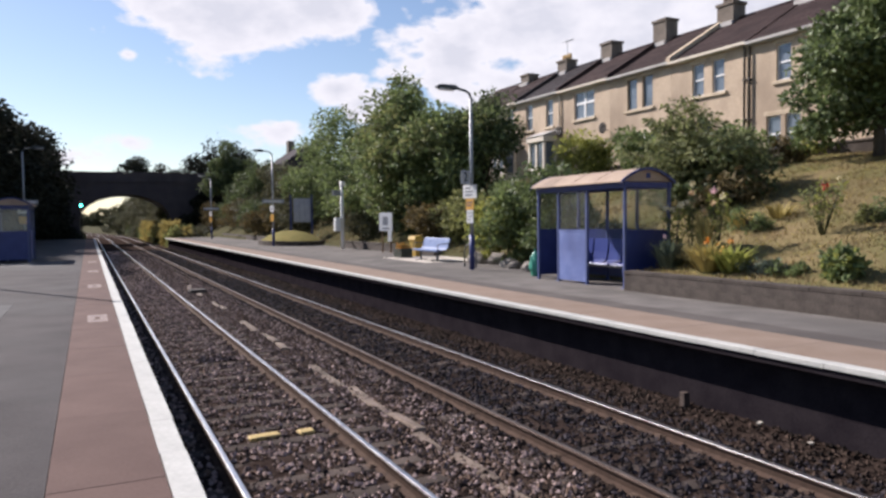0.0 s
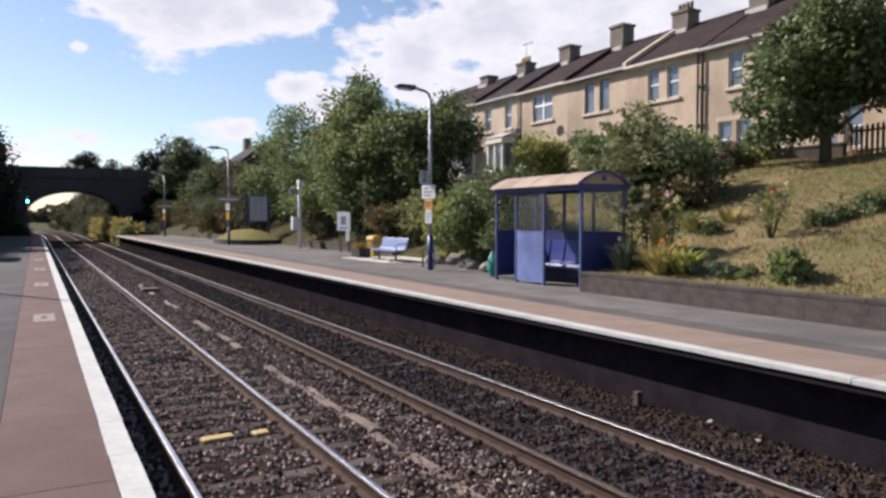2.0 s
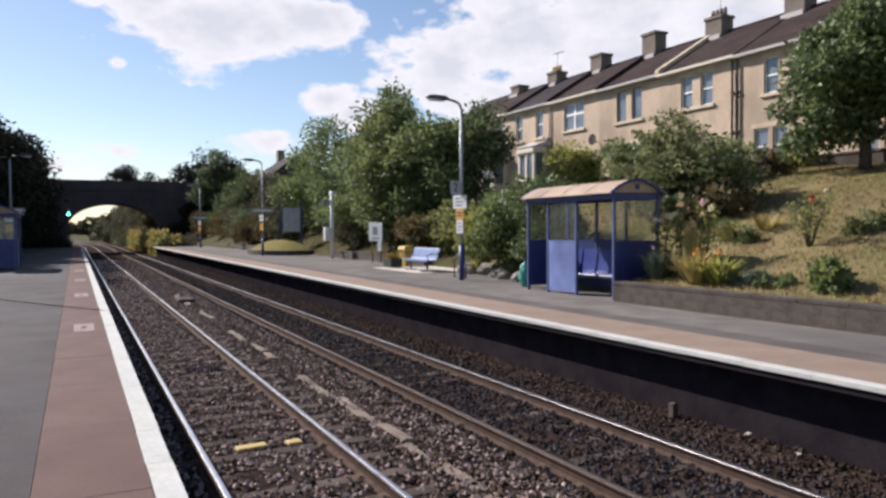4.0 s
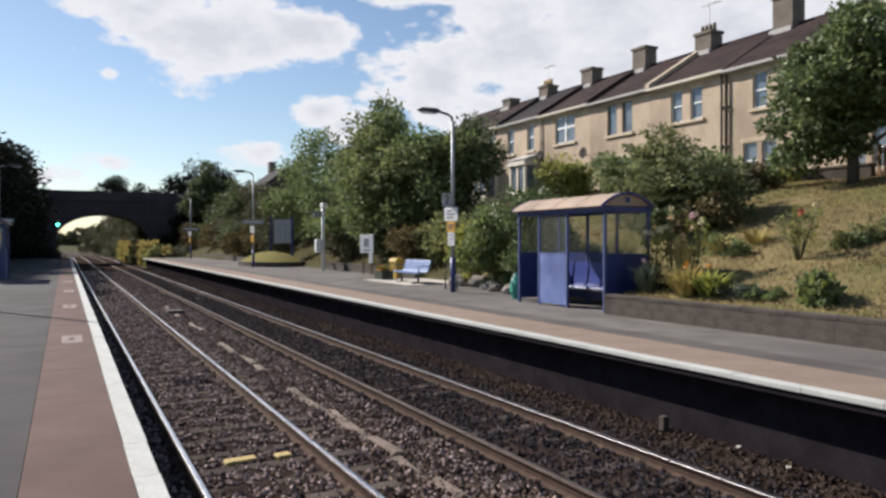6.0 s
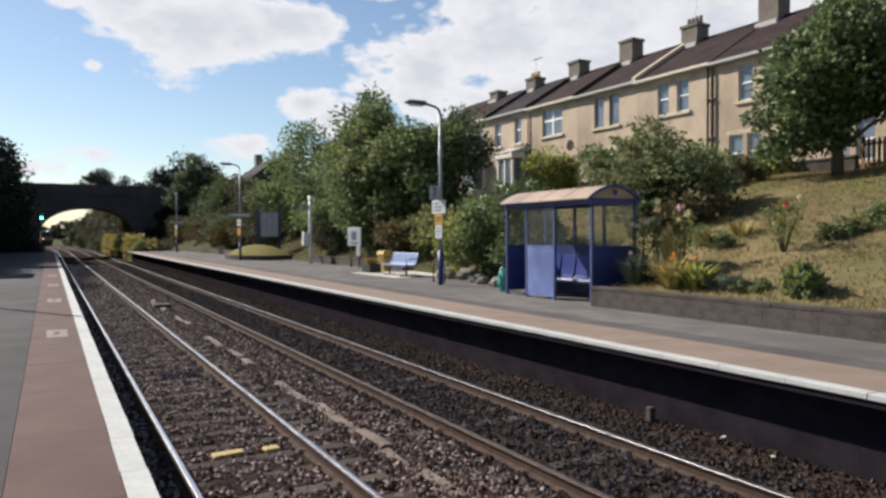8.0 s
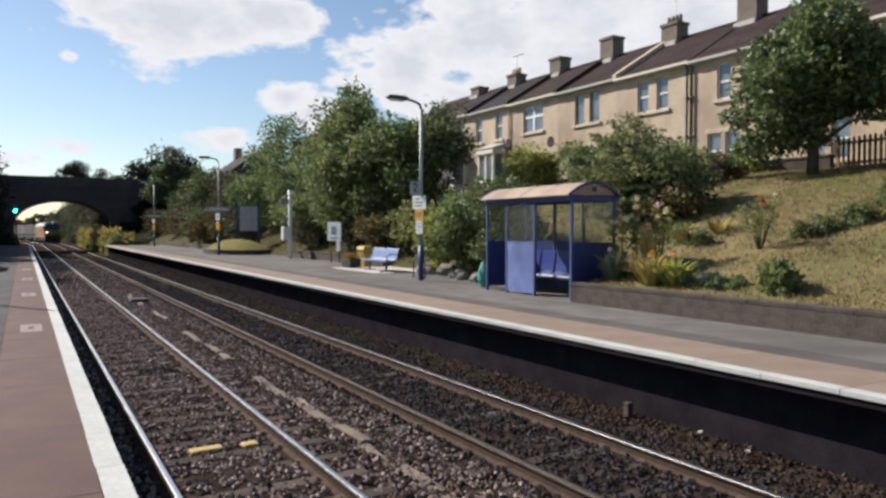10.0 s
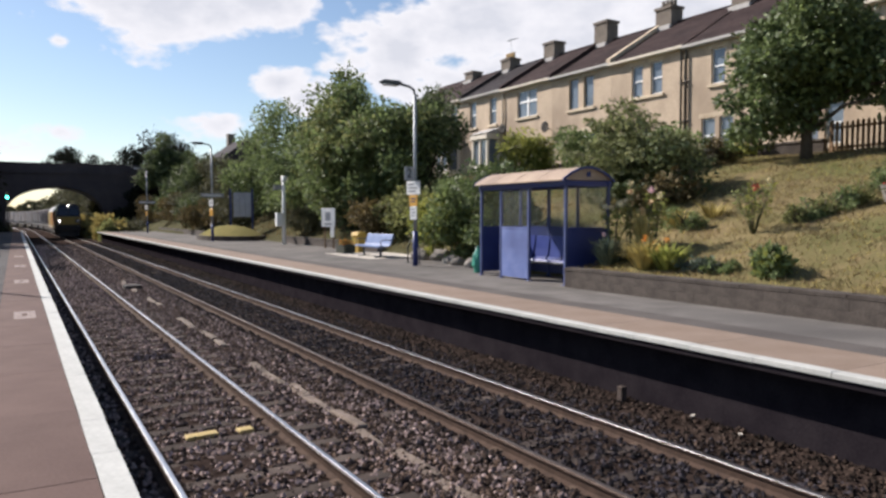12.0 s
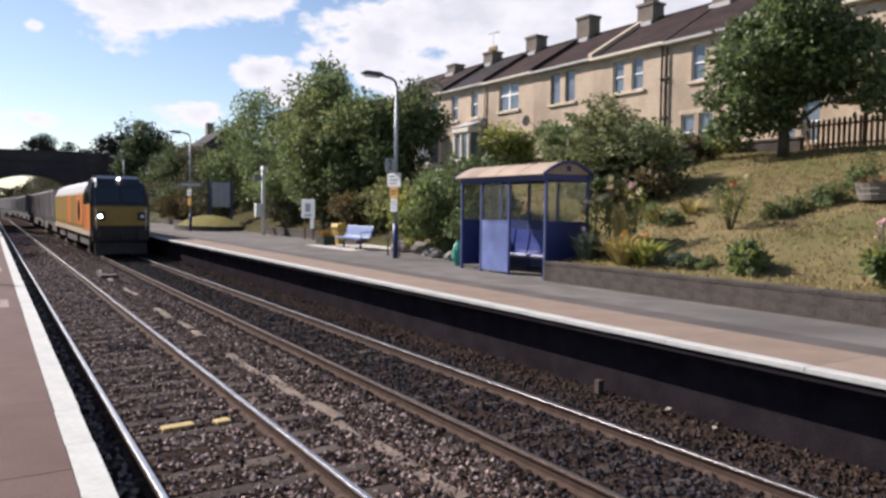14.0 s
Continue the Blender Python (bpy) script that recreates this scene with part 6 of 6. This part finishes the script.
def build_garden():
    clump("grey_plant", 10.75, 11.9, 50, 0.62, 0.34, 260, LEAF_GREY, "bushy grey-green plant behind the low wall", BLOOM_PINK, 1, category="plant")
    clump("orange_lily", 10.7, 10.75, 51, 0.62, 0.42, 240, DRY_STALK, "yellowing clump of lilies with orange flowers", BLOOM_ORANGE, 3)
    clump("tall_lily", 11.25, 11.35, 59, 1.15, 0.3, 90, DRY_STALK, "tall yellowing flower stems behind the low wall", BLOOM_PEACH, 4, blade_w=0.03)
    clump("orange_lily", 10.75, 10.2, 52, 0.55, 0.42, 220, LEAF_BRIGHT, "yellowing clump of lilies with orange flowers", BLOOM_ORANGE, 2)
    shrub(10.75, 9.5, 0.34, 0.42, 0.2, 53, LEAF_GREY, "low mound of pale green leaves by the wall", n=12, count=900, size=0.08)
    shrub(10.8, 9.0, 0.3, 0.35, 0.17, 54, LEAF_MID, "low mound of green leaves by the wall", n=12, count=700, size=0.08)
    for x, y, h, s in ((10.85, 7.95, 0.32, 55), (10.8, 5.5, 0.36, 56), (10.9, 3.6, 0.3, 57)):
        shrub(x, y, 0.3, 0.3, h, s, LEAF_MID, "dark leafy plant with pale tips by the wall", n=16, count=700, size=0.14, second=LEAF_BRIGHT, group="leafy plants by the wall")
    clump("pink_flower", 10.9, 5.6, 58, 0.85, 0.25, 40, LEAF_MID, "spindly plant with pale pink flowers by the wall", BLOOM_PINK, 5)
    rose(11.3, 11.75, 60, 1.55, [BLOOM_CREAM, BLOOM_CREAM, BLOOM_PEACH, BLOOM_CREAM, BLOOM_PEACH], "tall standard rose with cream blooms by the shelter", n=5, spread=0.3)
    rose(11.0, 12.0, 61, 1.25, [BLOOM_CREAM, BLOOM_CREAM, BLOOM_CREAM], "tall rose with cream blooms by the shelter", n=4, spread=0.25)
    rose(11.5, 11.3, 66, 1.4, [BLOOM_CREAM, BLOOM_PINK], "lanky rose with fading blooms by the shelter", n=4, spread=0.3)
    rose(13.0, 9.9, 62, 1.15, [BLOOM_RED, BLOOM_CREAM], "open rose bush with red and cream blooms", n=9, spread=0.6, count=420)
    for k, (x, y, s) in enumerate(((13.2, 8.85, 0.30), (13.55, 8.75, 0.34), (13.95, 8.68, 0.36), (14.35, 8.6, 0.38), (14.75, 8.5, 0.40), (15.9, 8.6, 0.42), (16.4, 8.55, 0.42))):
        shrub(x + 0.45, y + 0.5, s * 0.85, s * 0.8, s * 0.85, 70 + k, LEAF_MID if k % 2 else LEAF_OLIVE, "small rounded hedge plant on the lawn", n=10, count=700, size=0.075, group="hedge plants on the lawn")
    shrub(13.3, 12.0, 0.45, 0.5, 0.32, 80, LEAF_MID, "low green plant on the lawn", n=10, count=700, size=0.08)
    clump("dry_grass", 12.7, 12.9, 81, 0.4, 0.45, 120, DRY_STALK, "tuft of tall dry grass below the large bush", blade_w=0.025)
    clump("dry_grass", 13.5, 12.4, 82, 0.45, 0.45, 130, DRY_STALK, "tuft of tall dry grass below the large bush", blade_w=0.025)
    clump("dry_grass", 14.2, 11.9, 83, 0.4, 0.45, 110, DRY_STALK, "tuft of tall dry grass below the large bush", blade_w=0.025)
    for k, (x, y, r, h) in enumerate(((21.6, 19.8, 0.7, 0.9), (21.9, 21.3, 0.7, 0.8), (22.3, 17.5, 0.6, 0.6), (18.5, 19.5, 0.8, 0.8), (20.3, 16.6, 0.5, 0.5), (22.0, 25.5, 0.8, 1.1))):
        shrub(x, y, r, r * 1.2, h, 90 + k, (LEAF_DARK, LEAF_BROWN, LEAF_BRIGHT)[k % 3], "small garden shrub before the houses", n=14, count=1200, size=0.11, group="garden shrubs before the houses")


build_garden()


def tub(x, y):
    t = thing("flower_tub", pose(x, y, foot_z(x, y) - 0.02), "grey wicker-sided round tub of dark red flowers", "flower tub")
    n, bm = 20, bmesh.new()
    prof = ((0.0, 0.42), (0.12, 0.47), (0.14, 0.46), (0.24, 0.50), (0.26, 0.49), (0.36, 0.53), (0.36, 0.46), (0.28, 0.45))
    rings = [[bm.verts.new((r * math.cos(k * math.tau / n), r * math.sin(k * math.tau / n), z)) for k in range(n)] for z, r in prof]
    for a, b in zip(rings, rings[1:]):
        for k in range(n):
            bm.faces.new((a[k], a[(k + 1) % n], b[(k + 1) % n], b[k]))
    bm.faces.new(rings[-1])
    part("tub_side", bm, ROCK, t)
    rng = np.random.default_rng(9)
    cl = [((rng.uniform(-0.33, 0.33), rng.uniform(-0.33, 0.33), 0.36), (0.12, 0.12, 0.1)) for _ in range(12)]
    part("foliage", crown_mesh("foliage", leaves(rng, cl, 500, 0.07), LEAF_DARK), None, t)
    part("bloom_mass", crown_mesh("bloom_mass", leaves(rng, cl, 260, 0.06), BLOOM_RED), None, t)


tub(15.4, 8.0)


def fence():
    t = thing("picket_fence", pose(22.6, 3.0, 3.55), "brown wooden picket fence along the crest of the lawn", "fence")
    pk = mesh_of("picket", prism(bmesh.new(), [(-0.045, 0.0), (0.045, 0.0), (0.045, 1.02), (0.0, 1.09), (-0.045, 1.02)], "x", -0.012, 0.012), TIMBER_DARK)
    post = mesh_of("post", boxes((0.015, 0.12, -0.05, 0.05, -0.5, 1.14), bevel=0.01), TIMBER_DARK)
    for k in range(66):
        part("picket", pk, None, t, at=pose(0, k * 0.17, random.uniform(-0.02, 0.02), 0, 0, random.uniform(-3, 3)))
    for k in range(7):
        part("post", post, None, t, at=pose(0, k * 1.85, 0))
    for z in (0.2, 0.84):
        part("rail", boxes((0.013, 0.05, 0, 11.1, z, z + 0.08)), TIMBER_DARK, t)


fence()


def garden_wall():
    w = tagged(new("garden_wall"), "low stone garden wall along the crest before the houses", "wall", kind="structure")
    part("wall_body", boxes((22.7, 22.95, 14.4, 36.0, 3.0, 4.05)), WALL_STONE, w)
    me = mesh_of("coping_stone", boxes((-0.17, 0.17, 0.004, 0.89, 0, 0.08), bevel=0.01), WALL_STONE)
    for k in range(24):
        part("coping_stone", me, None, w, at=pose(22.83, 14.42 + k * 0.9, 4.05))


garden_wall()


DISH_DARK = mat("dark dish paint", (0.06, 0.055, 0.05), (0.08, 0.075, 0.07), 3, 0.95, 0.0, 20, spec=0.05)


def dish(y, z):
    t = thing("satellite_dish", pose(FRONT_X - 0.35, y, z), "dark satellite dish on the house front", "satellite dish")
    bm = bmesh.new()
    n, rings = 18, []
    for r, d in ((0.02, 0.08), (0.15, 0.06), (0.30, 0.0)):
        rings.append([bm.verts.new((d - 0.05, r * 1.05 * math.cos(k * math.tau / n), r * math.sin(k * math.tau / n))) for k in range(n)])
    for r, d in ((0.30, -0.012), (0.15, 0.048)):
        rings.append([bm.verts.new((d - 0.05 + 0.03, r * 1.05 * math.cos(k * math.tau / n), r * math.sin(k * math.tau / n))) for k in range(n)])
    for a, b in zip(rings, rings[1:]):
        for k in range(n):
            bm.faces.new((a[k], a[(k + 1) % n], b[(k + 1) % n], b[k])).smooth = True
    part("reflector", bm, DISH_DARK, t)
    part("bracket", tube(bmesh.new(), [(0.03, 0, 0), (0.2, 0, -0.1), (0.35, 0, -0.1)], 0.025, 6), SIGN_BLACK, t)
    part("receiver_arm", tube(bmesh.new(), [(0.0, 0, -0.28), (-0.35, 0, -0.1)], 0.012, 6), SIGN_BLACK, t)


dish(35.6, 6.75)
dish(31.55, 6.45)


def aerial(x, y, z):
    t = thing("tv_aerial", pose(x, y, z), "thin metal television aerial on a chimney", "aerial")
    part("mast", tube(bmesh.new(), [(0, 0, -0.6), (0, 0, 1.5)], 0.02, 6), GALV, t)
    part("boom", tube(bmesh.new(), [(0, -0.7, 1.4), (0, 0.5, 1.45)], 0.015, 6), GALV, t)
    for k in range(8):
        part("element", tube(bmesh.new(), [(-0.15, -0.65 + k * 0.15, 1.41), (0.15, -0.65 + k * 0.15, 1.41)], 0.008, 5), GALV, t)


aerial(28.6, 26.4, 12.2)
aerial(28.6, 40.2, 12.0)


def far_house(x, y, z, w, d, h, label):
    t = thing("house", pose(x, y, z), label, "house")
    part("walls", boxes((0, w, 0, d, -3, h)), BATH, t)
    part("roof", prism(bmesh.new(), [(-0.3, h), (w + 0.3, h), (w / 2, h + w * 0.42)], "y", -0.3, d + 0.3), SLATE_GREY, t)
    c = part("chimney", boxes((w / 2 - 0.4, w / 2 + 0.4, d - 1.2, d - 0.2, h + w * 0.3, h + w * 0.42 + 1.2)), CHIMNEY_GREY, t)
    for yy in (1.5, 4.5):
        f = part("window", boxes((-0.05, 0.0, yy, yy + 1.0, h - 2.0, h - 0.6)), UPVC, t)
        part("pane", boxes((-0.06, -0.051, yy + 0.08, yy + 0.92, h - 1.92, h - 0.68)), PANE, f)


far_house(19.5, 84, 3.5, 7, 9, 4.2, "dark gabled house behind the trees by the bridge")

# ---- grass on the bank ----


def scatter_blades(name, count, seed, x0, x1, y0, y1, lo, hi, material, label, keep=None):
    rng = np.random.default_rng(seed)
    xs, ys = x0 + (x1 - x0) * rng.random(count) ** 1.2, y0 + (y1 - y0) * rng.random(count)
    V, F = [], []
    for x, y in zip(xs, ys):
        if x < bank_toe(y) + 0.15 or (keep and not keep(x, y)):
            continue
        dens = noise.noise((x * 0.9, y * 0.9, 7))
        if rng.random() > 0.75 + dens:
            continue
        z = ground_z(x, y) - 0.02
        for _ in range(3):
            a = rng.random() * math.tau
            h = lo + (hi - lo) * rng.random()
            px, py = x + rng.normal(0, 0.04), y + rng.normal(0, 0.04)
            dx, dy = math.cos(a) * 0.012, math.sin(a) * 0.012
            i = len(V)
            V += [(px - dx, py - dy, z), (px + dx, py + dy, z), (px + rng.normal(0, 0.5) * h, py + rng.normal(0, 0.5) * h, z + h)]
            F.append((i, i + 1, i + 2))
    tagged(new(name, raw(name, V, F, material)), label, "grass", kind="stuff")


scatter_blades("lawn_grass", 26000, 31, 10.2, 22.5, 2.5, 22, 0.04, 0.11, BLADES, "short dry lawn grass on the bank")
scatter_blades("lawn_straw", 6000, 33, 10.2, 22.5, 2.5, 22, 0.04, 0.12, DRY_STALK, "yellowed straw in the lawn")
scatter_blades("rough_grass", 9000, 32, 12.5, 22, 22, 60, 0.1, 0.35, BLADES, "rough grass under the trees")


def platform_end_grass():
    for k in range(26):
        x, y = (7.5, 8.6)[k % 2] + 0.3 * math.sin(k * 2.1), 81.2 + 1.75 * k
        rng = np.random.default_rng(120 + k)
        t = thing("tall_grass_clump", pose(x, y, -1.45), "tall yellow dry grass beyond the platform's end", "grass", "tall grass beyond the platform")
        cl = [((rng.uniform(-0.45, 0.6), rng.uniform(-0.9, 0.9), rng.uniform(0.2, 2.0 + 0.35 * (k % 3))), (0.45, 0.8, 0.5)) for _ in range(20)]
        part("grass_tuft", crown_mesh("grass_tuft", leaves(rng, cl, 1100, 0.36, -1.4), DRY_STALK if k % 3 else LEAF_OLIVE), None, t)


platform_end_grass()

# ---- paving, piece by piece ----


def build_paving():
    rng = random.Random(3)
    cope_n = mesh_of("coping_stone", boxes((-0.135, 0.035, 0.0004, 0.8996, -0.085, 0.006), bevel=0.002), WHITE_PAINT)
    back_n = mesh_of("coping_back", boxes((-0.8, -0.03, -12, 84, -0.13, -0.086), (-0.8, -0.139, -12, 84, -0.086, -0.02)), CONCRETE)
    cope_f = mesh_of("coping_stone", boxes((0.0, 0.178, 0.0008, 0.8992, -0.055, 0.006), bevel=0.006), WHITE_PAINT)
    slab_n = mesh_of("paving_slab", boxes((-0.662, 0.0, 0.002, 1.798, -0.02, 0.004), bevel=0.002), RED_PAVING)
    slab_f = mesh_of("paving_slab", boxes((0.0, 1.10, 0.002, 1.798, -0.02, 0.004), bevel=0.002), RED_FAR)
    part("coping_bed", back_n, None, PLAT_NEAR)
    # The far bed is near-black: shade under the coping is in its colour.
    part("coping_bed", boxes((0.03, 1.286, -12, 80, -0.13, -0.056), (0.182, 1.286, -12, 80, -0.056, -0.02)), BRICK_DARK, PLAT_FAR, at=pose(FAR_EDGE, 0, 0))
    for k in range(107):
        part("coping_stone", cope_n, None, PLAT_NEAR, at=pose(rng.uniform(-0.003, 0.003), -12 + 0.9 * k + 0.15, rng.uniform(-0.002, 0.002)))
    for k in range(53):
        part("paving_slab", slab_n, None, PLAT_NEAR, at=pose(-0.139, -12 + 1.8 * k + 0.55, rng.uniform(-0.0015, 0.0015)))
    for k in range(102):
        part("coping_stone", cope_f, None, PLAT_FAR, at=pose(FAR_EDGE + rng.uniform(-0.003, 0.003), -12 + 0.9 * k, rng.uniform(-0.002, 0.002)))
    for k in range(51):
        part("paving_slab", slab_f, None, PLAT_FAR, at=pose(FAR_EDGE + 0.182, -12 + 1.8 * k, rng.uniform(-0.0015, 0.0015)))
    worn = mat("worn white stencil", (0.135, 0.095, 0.083), (0.29, 0.225, 0.205), 9, 0.85, 0.1, 50)
    for y in (13.3, 20.2, 26.5, 33.0):
        part("painted_mark", boxes((-0.15, 0.15, -0.5, -0.18, 0.0062, 0.0068), (-0.15, -0.04, -0.18, 0.2, 0.0062, 0.0068), (0.04, 0.15, -0.18, 0.2, 0.0062, 0.0068), (-0.15, 0.15, 0.2, 0.5, 0.0062, 0.0068)),
             worn, PLAT_NEAR, "worn white stencilled mark", at=pose(-0.44, y, 0))
    # The two near sheets are cast shadows painted as darker asphalt.
    patch = mat("shadow-dark asphalt", (0.045, 0.044, 0.046), (0.065, 0.062, 0.064), 2, 0.92, 0.2, 80)
    for x0, x1, y0, y1 in ((-3.4, -1.9, 12.8, 16.4), (-3.6, -1.5, 30.5, 34.0), (7.9, 9.4, 2.0, 3.4)):
        part("dark_patch", boxes((x0, x1, y0, y1, 0.0005, 0.004)), patch, PLAT_NEAR if x0 < 0 else PLAT_FAR)


build_paving()


def motions():
    """The train runs in round the bend at a steady pace."""
    def on_line(y, length):
        """Stand a vehicle of that length on the line, its front at y."""
        x0, x1 = TRACK_2 + bend(y), TRACK_2 + bend(y + length)
        return pose(x0, y, RAIL_Z, 0, 0, -math.degrees(math.atan2(x1 - x0, length)))

    times = [0.5 * k for k in range(29)]
    for k, vehicle in enumerate([LOCO] + WAGONS):
        behind, length = (0.0, 21.0) if k == 0 else (21.6 + 14.0 * (k - 1), 13.8)
        walk(vehicle, [(t, on_line(37.6 + 29.1 * (14.0 - t) + behind, length)) for t in times])


motions()
